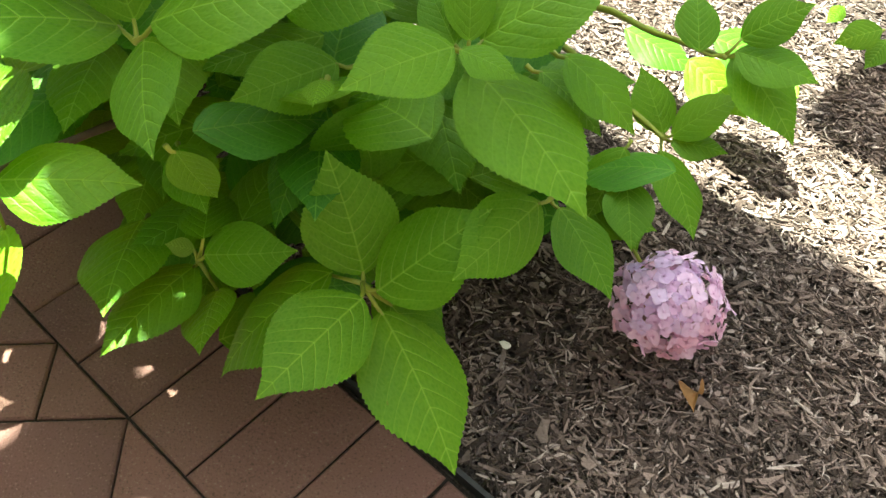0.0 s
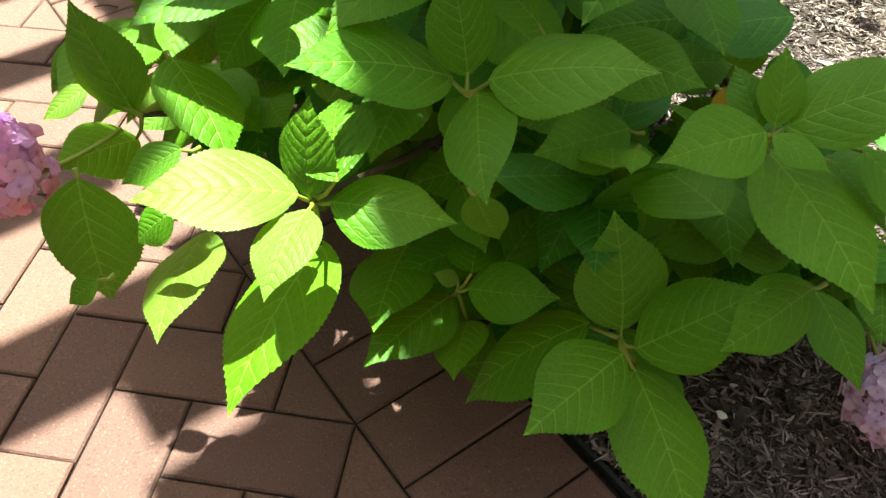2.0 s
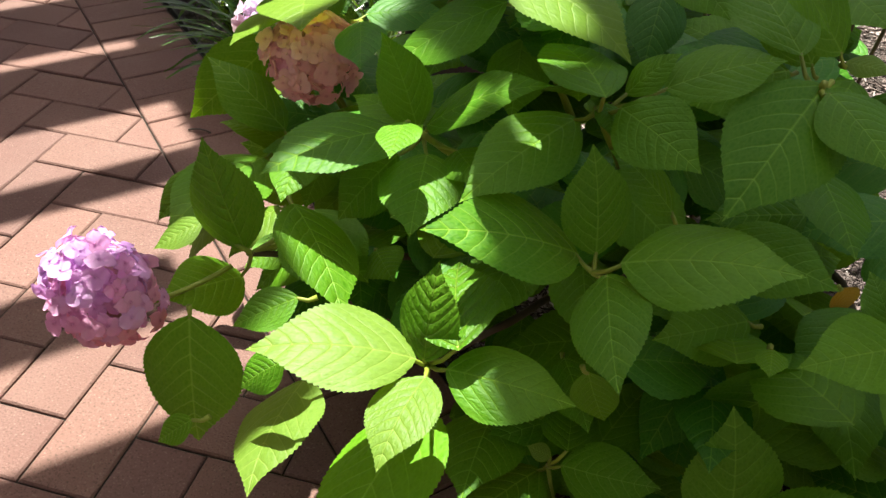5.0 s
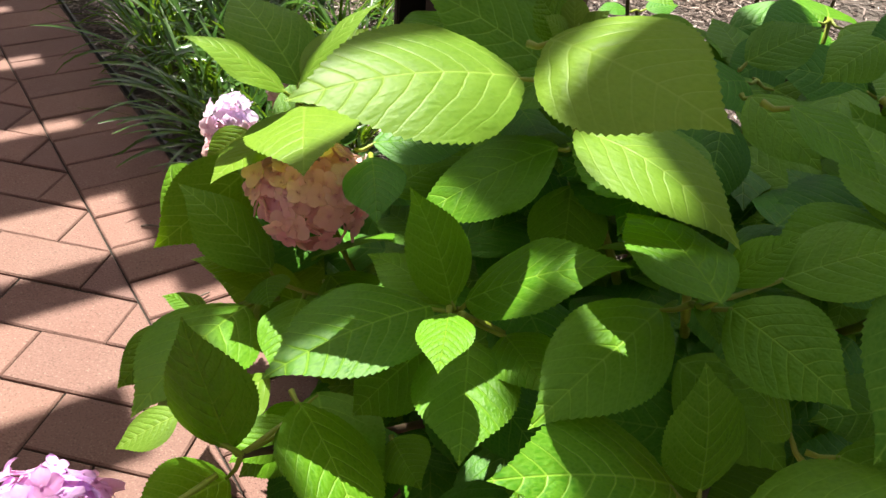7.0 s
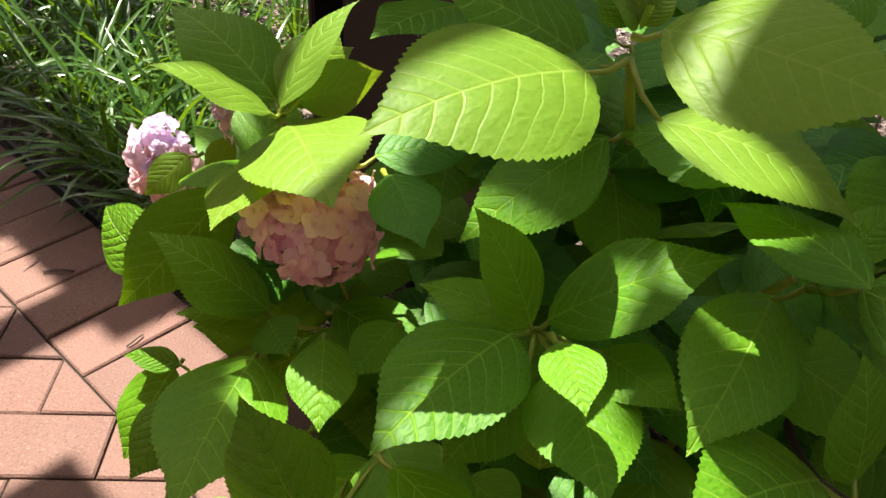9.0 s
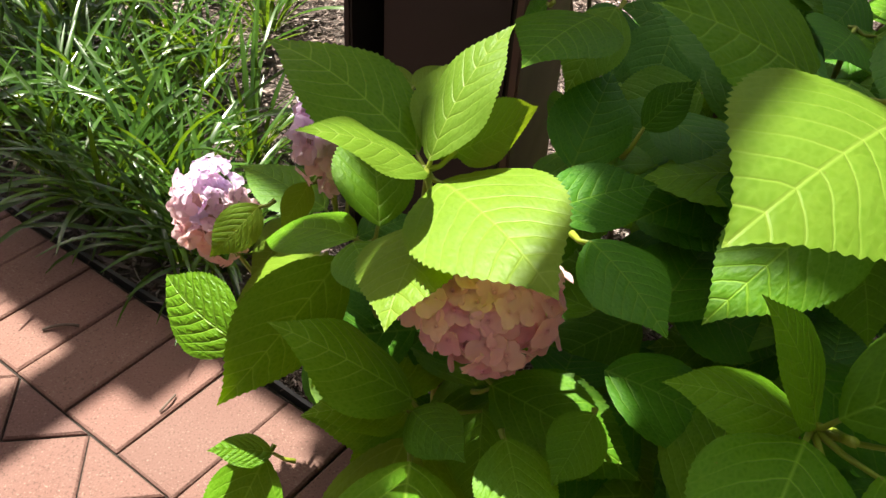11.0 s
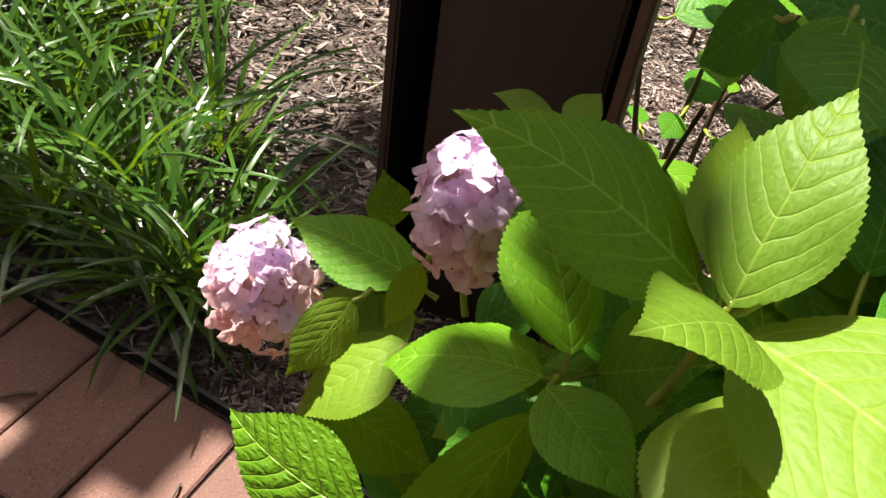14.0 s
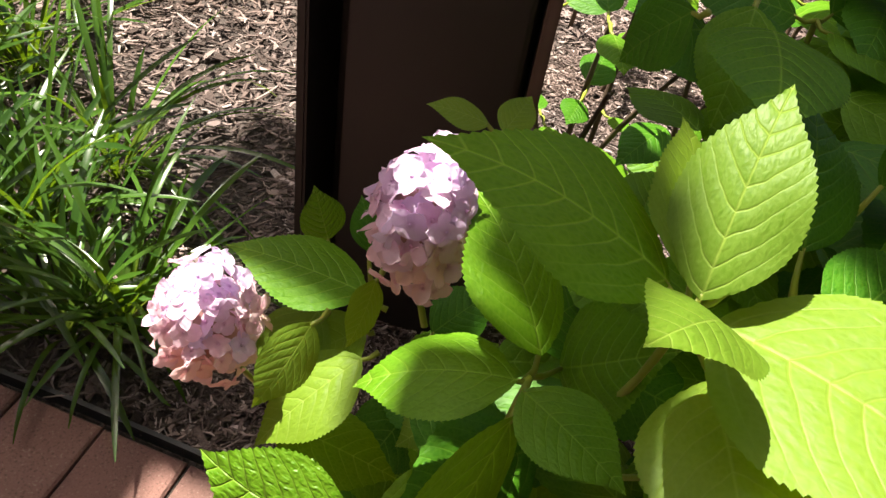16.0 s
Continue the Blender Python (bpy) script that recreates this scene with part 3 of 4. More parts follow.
leaf(bush, (-0.273, 0.482, 0.446), (-0.274, 0.518, 0.526), 0.31, (-0.161, -0.901, 0.402), 0.050, "crinkled", (-0.272, 0.490, 0.436))
leaf(bush, (-0.243, 0.478, 0.474), (-0.275, 0.589, 0.470), 0.34, (-0.357, -0.074, 0.931), 0.049, "crinkled", (-0.272, 0.490, 0.436))
leaf(bush, (-0.254, 0.483, 0.443), (-0.143, 0.481, 0.441), 0.32, (0.014, -0.277, 0.961), 0.065, "green", (-0.272, 0.490, 0.436))
leaf(bush, (-0.262, 0.454, 0.462), (-0.272, 0.367, 0.447), 0.33, (-0.171, -0.146, 0.974), 0.061, "young", (-0.272, 0.490, 0.436))
leaf(bush, (-0.399, 0.508, 0.352), (-0.393, 0.376, 0.349), 0.33, (-0.433, -0.044, 0.900), 0.053, "young", (-0.400, 0.526, 0.342))
leaf(bush, (-0.270, 0.490, 0.384), (-0.306, 0.319, 0.349), 0.33, (-0.440, -0.093, 0.893), 0.052, "green", (-0.272, 0.490, 0.436))
leaf(bush, (-0.511, 0.614, 0.398), (-0.555, 0.633, 0.513), 0.30, (0.222, -0.944, 0.243), 0.037, "crinkled", (-0.500, 0.610, 0.400))
leaf(bush, (-0.515, 0.611, 0.364), (-0.553, 0.520, 0.398), 0.34, (0.581, 0.062, 0.812), 0.059, "green", (-0.500, 0.610, 0.400))
leaf(bush, (-0.490, 0.478, 0.434), (-0.481, 0.441, 0.304), 0.34, (0.198, -0.939, 0.282), 0.053, "green", (-0.492, 0.483, 0.441))
leaf(bush, (-0.560, 0.621, 0.417), (-0.603, 0.588, 0.394), 0.33, (-0.169, -0.408, 0.897), 0.043, "young", (-0.500, 0.610, 0.400))
leaf(bush, (-0.451, 0.617, 0.471), (-0.361, 0.522, 0.431), 0.30, (0.462, 0.066, 0.884), 0.050, "green", (-0.463, 0.630, 0.467))
leaf(bush, (-0.398, 0.510, 0.456), (-0.448, 0.477, 0.435), 0.33, (-0.070, -0.463, 0.883), 0.042, "green", (-0.384, 0.519, 0.452))
leaf(bush, (-0.386, 0.454, 0.437), (-0.429, 0.445, 0.396), 0.32, (-0.392, -0.725, 0.566), 0.050, "green", (-0.374, 0.457, 0.440))
leaf(bush, (-0.371, 0.696, 0.527), (-0.465, 0.583, 0.525), 0.32, (0.008, -0.020, 1.000), 0.056, "green", (-0.352, 0.716, 0.512))
leaf(bush, (-0.356, 0.709, 0.522), (-0.402, 0.736, 0.607), 0.29, (0.629, -0.580, 0.518), 0.053, "green", (-0.352, 0.716, 0.512))
leaf(bush, (-0.346, 0.707, 0.530), (-0.228, 0.701, 0.603), 0.29, (-0.523, -0.195, 0.830), 0.080, "green", (-0.352, 0.716, 0.512))
leaf(bush, (-0.347, 0.644, 0.569), (-0.339, 0.581, 0.571), 0.32, (-0.123, 0.021, 0.992), 0.050, "green", (-0.350, 0.662, 0.558))
leaf(bush, (-0.334, 0.673, 0.521), (-0.316, 0.569, 0.502), 0.37, (-0.044, -0.191, 0.981), 0.051, "green", (-0.352, 0.716, 0.512))
leaf(bush, (-0.200, 0.689, 0.579), (-0.275, 0.576, 0.546), 0.28, (0.096, -0.342, 0.935), 0.057, "green", (-0.183, 0.682, 0.592))
leaf(bush, (-0.174, 0.634, 0.633), (-0.240, 0.728, 0.629), 0.32, (-0.007, 0.035, 0.999), 0.077, "green", (-0.183, 0.682, 0.592))
leaf(bush, (-0.163, 0.661, 0.612), (-0.090, 0.598, 0.603), 0.34, (-0.338, -0.494, 0.801), 0.053, "green", (-0.183, 0.682, 0.592))
leaf(bush, (-0.162, 0.694, 0.607), (-0.123, 0.711, 0.646), 0.31, (-0.488, -0.504, 0.713), 0.049, "green", (-0.183, 0.682, 0.592))
leaf(bush, (-0.176, 0.681, 0.603), (-0.164, 0.646, 0.591), 0.32, (0.175, -0.282, 0.943), 0.051, "green", (-0.183, 0.682, 0.592))
leaf(bush, (-0.333, 0.779, 0.693), (-0.478, 0.671, 0.696), 0.34, (0.184, -0.218, 0.958), 0.080, "pale", (-0.305, 0.785, 0.700))
leaf(bush, (-0.311, 0.700, 0.758), (-0.200, 0.618, 0.755), 0.36, (-0.218, -0.335, 0.917), 0.063, "pale", (-0.325, 0.710, 0.748))
leaf(bush, (-0.287, 0.754, 0.672), (-0.161, 0.690, 0.640), 0.32, (0.164, -0.157, 0.974), 0.100, "pale", (-0.305, 0.785, 0.700))
leaf(bush, (-0.301, 0.824, 0.618), (-0.412, 0.774, 0.547), 0.31, (-0.366, -0.379, 0.850), 0.047, "green", (-0.287, 0.831, 0.617))
leaf(bush, (-0.285, 0.842, 0.573), (-0.278, 0.784, 0.508), 0.40, (-0.119, -0.749, 0.652), 0.052, "green", (-0.287, 0.853, 0.576))
leaf(bush, (-0.486, 0.902, 0.542), (-0.389, 0.932, 0.543), 0.31, (0.078, -0.277, 0.958), 0.050, "blue", (-0.503, 0.897, 0.532))
leaf(bush, (-0.318, 0.876, 0.656), (-0.406, 0.987, 0.673), 0.33, (-0.006, -0.154, 0.988), 0.048, "blue", (-0.307, 0.862, 0.644))
leaf(bush, (-0.003, 0.729, 0.630), (-0.065, 0.593, 0.568), 0.30, (0.124, -0.460, 0.879), 0.050, "green", (0.005, 0.746, 0.626))
leaf(bush, (-0.022, 0.763, 0.637), (-0.087, 0.862, 0.672), 0.33, (0.123, -0.258, 0.958), 0.049, "green", (-0.011, 0.747, 0.619))
leaf(bush, (-0.155, 0.726, 0.730), (-0.096, 0.691, 0.706), 0.32, (0.255, -0.225, 0.940), 0.060, "green", (-0.171, 0.735, 0.725))
leaf(rear_bush, (-0.576, 0.900, 0.581), (-0.663, 0.867, 0.637), 0.28, (0.501, 0.117, 0.857), 0.077, "pale", (-0.573, 0.925, 0.565))
leaf(rear_bush, (-0.577, 0.940, 0.570), (-0.688, 1.017, 0.627), 0.31, (0.234, -0.340, 0.911), 0.069, "green", (-0.573, 0.925, 0.565))
leaf(rear_bush, (-0.572, 0.923, 0.574), (-0.509, 0.979, 0.657), 0.28, (-0.665, -0.282, 0.691), 0.069, "young", (-0.573, 0.925, 0.565))
leaf(rear_bush, (-0.554, 0.919, 0.584), (-0.483, 0.969, 0.592), 0.32, (0.575, -0.817, 0.047), 0.045, "young", (-0.573, 0.925, 0.565))
leaf(rear_bush, (-0.563, 0.917, 0.561), (-0.508, 0.774, 0.574), 0.37, (-0.257, -0.011, 0.966), 0.050, "pale", (-0.573, 0.925, 0.565))
leaf(rear_bush, (-0.569, 0.933, 0.570), (-0.529, 1.019, 0.612), 0.31, (0.395, -0.542, 0.742), 0.053, "pale", (-0.573, 0.925, 0.565))
leaf(rear_bush, (-0.566, 0.899, 0.538), (-0.611, 0.799, 0.527), 0.39, (-0.312, 0.036, 0.949), 0.072, "pale", (-0.573, 0.925, 0.565))
leaf(rear_bush, (-0.624, 0.975, 0.463), (-0.708, 1.032, 0.419), 0.32, (-0.318, 0.243, 0.916), 0.100, "green", (-0.610, 0.982, 0.452))
leaf(rear_bush, (-0.604, 0.984, 0.468), (-0.609, 1.089, 0.519), 0.32, (0.282, -0.412, 0.866), 0.074, "green", (-0.610, 0.982, 0.452))
leaf(rear_bush, (-0.636, 0.954, 0.460), (-0.742, 0.887, 0.355), 0.29, (0.355, -0.909, 0.217), 0.004, "green", (-0.610, 0.982, 0.452))
leaf(rear_bush, (-0.627, 0.965, 0.467), (-0.605, 0.884, 0.472), 0.32, (-0.171, 0.019, 0.985), 0.041, "green", (-0.610, 0.982, 0.452))
leaf(rear_bush, (-0.666, 1.115, 0.330), (-0.758, 1.103, 0.266), 0.31, (-0.562, -0.074, 0.824), 0.053, "pale", (-0.651, 1.117, 0.330))
leaf(rear_bush, (-0.651, 1.152, 0.362), (-0.747, 1.226, 0.375), 0.31, (0.053, -0.103, 0.993), 0.033, "green", (-0.637, 1.141, 0.350))
leaf(rear_bush, (-0.666, 1.105, 0.430), (-0.695, 1.078, 0.395), 0.32, (0.341, -0.858, 0.385), 0.065, "pale", (-0.656, 1.114, 0.432))
leaf(rear_bush, (-0.569, 1.003, 0.419), (-0.553, 0.935, 0.513), 0.34, (-0.950, 0.161, 0.267), 0.052, "green", (-0.610, 0.982, 0.452))
leaf(rear_bush, (-0.727, 0.959, 0.355), (-0.806, 1.044, 0.370), 0.33, (-0.565, -0.621, 0.544), 0.068, "crinkled", (-0.715, 0.946, 0.343))
leaf(rear_bush, (-0.582, 0.860, 0.387), (-0.693, 0.879, 0.462), 0.32, (0.549, -0.095, 0.831), 0.040, "green", (-0.575, 0.860, 0.372))
leaf(rear_bush, (-0.584, 0.867, 0.364), (-0.671, 0.851, 0.388), 0.30, (0.280, -0.065, 0.958), 0.058, "green", (-0.575, 0.860, 0.372))
leaf(rear_bush, (-0.584, 0.854, 0.381), (-0.551, 0.783, 0.405), 0.30, (-0.492, 0.058, 0.868), 0.050, "green", (-0.575, 0.860, 0.372))
leaf(rear_bush, (-0.519, 0.867, 0.392), (-0.424, 0.795, 0.376), 0.33, (-0.065, -0.297, 0.953), 0.063, "green", (-0.530, 0.880, 0.370))
leaf(bush, (-0.451, 0.963, 0.538), (-0.406, 1.035, 0.589), 0.35, (-0.147, -0.502, 0.852), 0.055, "blue", (-0.460, 0.948, 0.516))
leaf(bush, (-0.394, 0.976, 0.567), (-0.360, 0.973, 0.612), 0.31, (-0.649, -0.621, 0.439), 0.050, "blue", (-0.406, 0.977, 0.538))
leaf(far_bush, (-0.446, 1.127, 0.608), (-0.458, 1.172, 0.542), 0.33, (-0.990, -0.075, 0.120), 0.047, "blue", (-0.444, 1.116, 0.613))
leaf(far_bush, (-0.376, 1.142, 0.597), (-0.428, 1.090, 0.535), 0.33, (-0.340, -0.562, 0.754), 0.051, "green", (-0.365, 1.153, 0.598))
leaf(bush, (0.385, 0.855, 0.147), (0.467, 0.866, 0.208), 0.31, (-0.561, -0.216, 0.799), 0.049, "green", (0.370, 0.845, 0.160))
leaf(bush, (0.358, 0.804, 0.171), (0.392, 0.700, 0.119), 0.32, (0.464, -0.269, 0.844), 0.061, "green", (0.370, 0.845, 0.160))
leaf(bush, (0.289, 0.696, 0.230), (0.289, 0.614, 0.202), 0.33, (-0.031, -0.322, 0.946), 0.048, "green", (0.290, 0.713, 0.226))
leaf(bush, (0.206, 0.628, 0.257), (0.256, 0.540, 0.213), 0.32, (0.363, -0.240, 0.900), 0.053, "green", (0.197, 0.643, 0.254))
leaf(bush, (0.092, 0.570, 0.502), (0.008, 0.513, 0.507), 0.31, (0.290, -0.338, 0.896), 0.058, "green", (0.104, 0.607, 0.470))
leaf(bush, (0.109, 0.625, 0.440), (0.201, 0.486, 0.399), 0.32, (0.241, -0.123, 0.963), 0.060, "green", (0.104, 0.607, 0.470))
leaf(bush, (0.096, 0.565, 0.503), (0.142, 0.542, 0.492), 0.32, (0.155, -0.158, 0.975), 0.062, "green", (0.104, 0.607, 0.470))
leaf(bush, (0.044, 0.608, 0.417), (-0.040, 0.601, 0.310), 0.32, (0.169, -0.983, -0.068), 0.059, "green", (0.056, 0.609, 0.421))
leaf(bush, (-0.028, 0.666, 0.360), (-0.077, 0.568, 0.289), 0.32, (-0.545, -0.295, 0.785), 0.065, "blue", (-0.021, 0.679, 0.360))
leaf(bush, (-0.010, 0.649, 0.425), (-0.094, 0.579, 0.439), 0.31, (0.425, -0.340, 0.839), 0.047, "green", (0.004, 0.660, 0.412))
leaf(bush, (0.082, 0.664, 0.359), (0.104, 0.579, 0.334), 0.33, (-0.034, -0.284, 0.958), 0.051, "green", (0.078, 0.680, 0.353))
leaf(bush, (0.171, 0.547, 0.352), (0.092, 0.473, 0.332), 0.32, (0.346, -0.573, 0.743), 0.042, "green", (0.184, 0.559, 0.346))
leaf(bush, (0.074, 0.721, 0.430), (0.090, 0.738, 0.389), 0.34, (0.540, -0.832, -0.129), 0.047, "old", (0.068, 0.714, 0.436))
leaf(bush, (-0.103, 0.648, 0.254), (-0.095, 0.618, 0.259), 0.33, (-0.246, 0.086, 0.965), 0.050, "old", (-0.108, 0.665, 0.241))
leaf(bush, (0.190, 0.627, 0.450), (0.250, 0.571, 0.410), 0.32, (0.321, -0.299, 0.899), 0.053, "green", (0.178, 0.638, 0.448))
leaf(bush, (0.172, 0.641, 0.423), (0.225, 0.588, 0.392), 0.32, (0.302, -0.231, 0.925), 0.053, "green", (0.160, 0.652, 0.420))
leaf(bush, (-0.008, 0.540, 0.494), (-0.011, 0.503, 0.499), 0.32, (-0.108, 0.138, 0.985), 0.051, "green", (-0.006, 0.557, 0.482))
leaf(rear_bush, (-0.715, 0.934, 0.227), (-0.768, 0.868, 0.139), 0.33, (-0.287, -0.675, 0.680), 0.055, "green", (-0.707, 0.945, 0.230))
leaf(rear_bush, (-0.707, 0.932, 0.235), (-0.768, 0.929, 0.248), 0.31, (0.209, -0.062, 0.976), 0.046, "crinkled", (-0.687, 0.932, 0.219))
leaf(bush, (-0.361, 0.666, 0.518), (-0.417, 0.640, 0.442), 0.32, (-0.171, -0.885, 0.433), 0.052, "green", (-0.352, 0.716, 0.512))
leaf(bush, (-0.355, 0.717, 0.513), (-0.441, 0.748, 0.526), 0.31, (0.108, -0.117, 0.987), 0.055, "green", (-0.352, 0.716, 0.512))
leaf(rear_bush, (-0.469, 0.845, 0.560), (-0.437, 0.762, 0.547), 0.32, (-0.104, -0.195, 0.975), 0.055, "blue", (-0.476, 0.864, 0.551))
leaf(rear_bush, (-0.715, 1.094, 0.412), (-0.765, 1.065, 0.371), 0.31, (0.119, -0.876, 0.467), 0.048, "young", (-0.700, 1.102, 0.412))
leaf(rear_bush, (-0.648, 1.262, 0.319), (-0.660, 1.271, 0.379), 0.34, (0.019, -0.990, 0.143), 0.050, "crinkled", (-0.644, 1.260, 0.288))
leaf(rear_bush, (-0.628, 1.212, 0.347), (-0.624, 1.249, 0.380), 0.32, (0.169, -0.668, 0.725), 0.052, "blue", (-0.629, 1.197, 0.322))
leaf(rear_bush, (-0.556, 1.177, 0.496), (-0.601, 1.196, 0.508), 0.32, (0.156, -0.204, 0.966), 0.055, "young", (-0.538, 1.169, 0.480))
leaf(rear_bush, (-0.563, 1.144, 0.514), (-0.530, 1.167, 0.525), 0.33, (-0.067, -0.354, 0.933), 0.052, "pale", (-0.580, 1.133, 0.497))
leaf(bush, (-0.470, 0.427, 0.358), (-0.500, 0.410, 0.334), 0.33, (-0.193, -0.656, 0.730), 0.052, "green", (-0.457, 0.435, 0.358))
leaf(bush, (-0.309, 0.688, 0.521), (-0.263, 0.627, 0.528), 0.33, (-0.278, -0.092, 0.956), 0.055, "green", (-0.352, 0.716, 0.512))
leaf(bush, (-0.131, 0.693, 0.619), (-0.036, 0.735, 0.644), 0.31, (-0.103, -0.335, 0.937), 0.067, "green", (-0.183, 0.682, 0.592))
leaf(bush, (-0.076, 0.769, 0.724), (-0.005, 0.759, 0.660), 0.32, (0.623, -0.283, 0.729), 0.054, "green", (-0.091, 0.772, 0.726))
leaf(rear_bush, (-0.588, 0.843, 0.361), (-0.665, 0.710, 0.256), 0.31, (-0.607, -0.243, 0.757), 0.060, "pale", (-0.575, 0.860, 0.350))
leaf(rear_bush, (-0.524, 0.863, 0.368), (-0.535, 0.801, 0.314), 0.32, (-0.049, -0.648, 0.760), 0.050, "green", (-0.575, 0.860, 0.372))
leaf(far_bush, (-0.412, 1.087, 0.613), (-0.497, 0.985, 0.619), 0.33, (0.037, 0.028, 0.999), 0.050, "green", (-0.399, 1.102, 0.600))
leaf(bush, (0.449, 0.895, 0.249), (0.512, 0.784, 0.199), 0.33, (0.190, -0.311, 0.931), 0.061, "green", (0.430, 0.876, 0.262))
leaf(bush, (0.442, 0.877, 0.267), (0.529, 0.818, 0.265), 0.32, (-0.145, -0.238, 0.960), 0.053, "green", (0.430, 0.876, 0.262))
leaf(bush, (0.445, 0.882, 0.281), (0.519, 0.879, 0.333), 0.32, (-0.510, -0.498, 0.701), 0.051, "green", (0.430, 0.876, 0.262))
leaf(bush, (0.395, 0.868, 0.272), (0.397, 0.942, 0.311), 0.33, (-0.031, -0.468, 0.883), 0.050, "green", (0.430, 0.876, 0.262))
leaf(bush, (0.384, 0.850, 0.143), (0.454, 0.824, 0.147), 0.32, (-0.108, -0.150, 0.983), 0.050, "green", (0.370, 0.845, 0.160))
leaf(bush, (0.374, 0.853, 0.152), (0.345, 0.925, 0.206), 0.33, (0.155, -0.550, 0.820), 0.054, "green", (0.370, 0.845, 0.160))
leaf(bush, (0.295, 0.744, 0.232), (0.254, 0.692, 0.168), 0.32, (-0.116, -0.728, 0.676), 0.049, "green", (0.303, 0.754, 0.235))
leaf(bush, (0.114, 0.612, 0.475), (0.229, 0.632, 0.534), 0.32, (-0.373, -0.371, 0.850), 0.049, "green", (0.104, 0.607, 0.470))
leaf(bush, (0.094, 0.604, 0.477), (0.068, 0.651, 0.508), 0.32, (0.151, -0.490, 0.859), 0.050, "green", (0.104, 0.607, 0.470))
leaf(bush, (0.105, 0.603, 0.482), (0.104, 0.648, 0.533), 0.32, (0.298, -0.709, 0.639), 0.053, "green", (0.104, 0.607, 0.470))
leaf(bush, (0.036, 0.638, 0.389), (-0.037, 0.658, 0.252), 0.31, (0.000, -0.550, 0.830), 0.050, "green", (0.042, 0.641, 0.394))
leaf(bush, (-0.170, 0.630, 0.340), (-0.130, 0.550, 0.330), 0.31, (0.000, -0.550, 0.830), 0.050, "green", (-0.173, 0.640, 0.335))
leaf(bush, (0.293, 0.732, 0.180), (0.312, 0.660, 0.146), 0.31, (0.000, -0.550, 0.830), 0.050, "green", (0.291, 0.741, 0.177))
leaf(bush, (-0.017, 0.853, 0.581), (-0.128, 0.762, 0.573), 0.31, (0.000, -0.550, 0.830), 0.050, "green", (-0.008, 0.864, 0.575))
leaf(bush, (0.005, 0.861, 0.585), (-0.074, 0.900, 0.668), 0.31, (0.000, -0.550, 0.830), 0.050, "green", (0.012, 0.862, 0.573))
leaf(bush, (0.024, 0.844, 0.609), (-0.061, 0.859, 0.690), 0.31, (0.000, -0.550, 0.830), 0.050, "green", (0.031, 0.846, 0.596))
leaf(bush, (-0.002, 0.707, 0.634), (0.051, 0.628, 0.613), 0.31, (0.000, -0.550, 0.830), 0.050, "green", (-0.006, 0.717, 0.629))
leaf(bush, (-0.308, 0.888, 0.647), (-0.442, 0.878, 0.717), 0.31, (0.000, -0.550, 0.830), 0.050, "green", (-0.305, 0.785, 0.700))
leaf(bush, (-0.461, 0.680, 0.417), (-0.405, 0.592, 0.381), 0.42, (0.000, -0.550, 0.830), 0.050, "green", (-0.500, 0.610, 0.400))
leaf(bush, (-0.589, 0.808, 0.377), (-0.618, 0.635, 0.383), 0.31, (0.000, -0.550, 0.830), 0.050, "green", (-0.587, 0.826, 0.371))
leaf(rear_bush, (-0.568, 0.921, 0.295), (-0.674, 0.898, 0.327), 0.31, (0.000, -0.550, 0.830), 0.050, "green", (-0.560, 0.927, 0.287))
leaf(rear_bush, (-0.566, 0.918, 0.294), (-0.515, 0.857, 0.296), 0.31, (0.000, -0.550, 0.830), 0.050, "green", (-0.570, 0.927, 0.288))
leaf(rear_bush, (-0.565, 0.918, 0.274), (-0.645, 0.850, 0.278), 0.31, (0.000, -0.550, 0.830), 0.050, "green", (-0.558, 0.927, 0.268))
leaf(rear_bush, (-0.503, 0.911, 0.344), (-0.395, 0.809, 0.330), 0.31, (0.000, -0.550, 0.830), 0.050, "green", (-0.511, 0.924, 0.340))
leaf(rear_bush, (-0.485, 0.920, 0.309), (-0.531, 0.827, 0.284), 0.31, (0.000, -0.550, 0.830), 0.050, "green", (-0.481, 0.931, 0.305))
leaf(bush, (-0.633, 0.749, 0.384), (-0.676, 0.695, 0.337), 0.32, (0.000, -0.550, 0.830), 0.050, "crinkled", (-0.629, 0.757, 0.382))
leaf(bush, (-0.521, 0.794, 0.417), (-0.516, 0.708, 0.394), 0.34, (0.000, -0.550, 0.830), 0.050, "green", (-0.522, 0.805, 0.413))
leaf(bush, (-0.458, 0.794, 0.440), (-0.495, 0.752, 0.413), 0.36, (0.000, -0.550, 0.830), 0.050, "green", (-0.455, 0.801, 0.437))
leaf(bush, (-0.466, 0.689, 0.387), (-0.383, 0.635, 0.374), 0.36, (0.000, -0.550, 0.830), 0.050, "green", (-0.500, 0.610, 0.400))
leaf(bush, (-0.489, 0.684, 0.367), (-0.525, 0.630, 0.357), 0.34, (0.000, -0.550, 0.830), 0.050, "green", (-0.500, 0.610, 0.400))
leaf(bush, (-0.392, 0.682, 0.379), (-0.352, 0.628, 0.391), 0.38, (0.000, -0.550, 0.830), 0.050, "green", (-0.395, 0.690, 0.373))
leaf(bush, (-0.146, 0.943, 0.640), (-0.080, 0.878, 0.612), 0.31, (0.000, -0.550, 0.830), 0.050, "green", (-0.152, 0.952, 0.636))
leaf(bush, (-0.150, 0.997, 0.649), (-0.081, 1.049, 0.676), 0.31, (0.000, -0.550, 0.830), 0.050, "green", (-0.155, 0.997, 0.641))
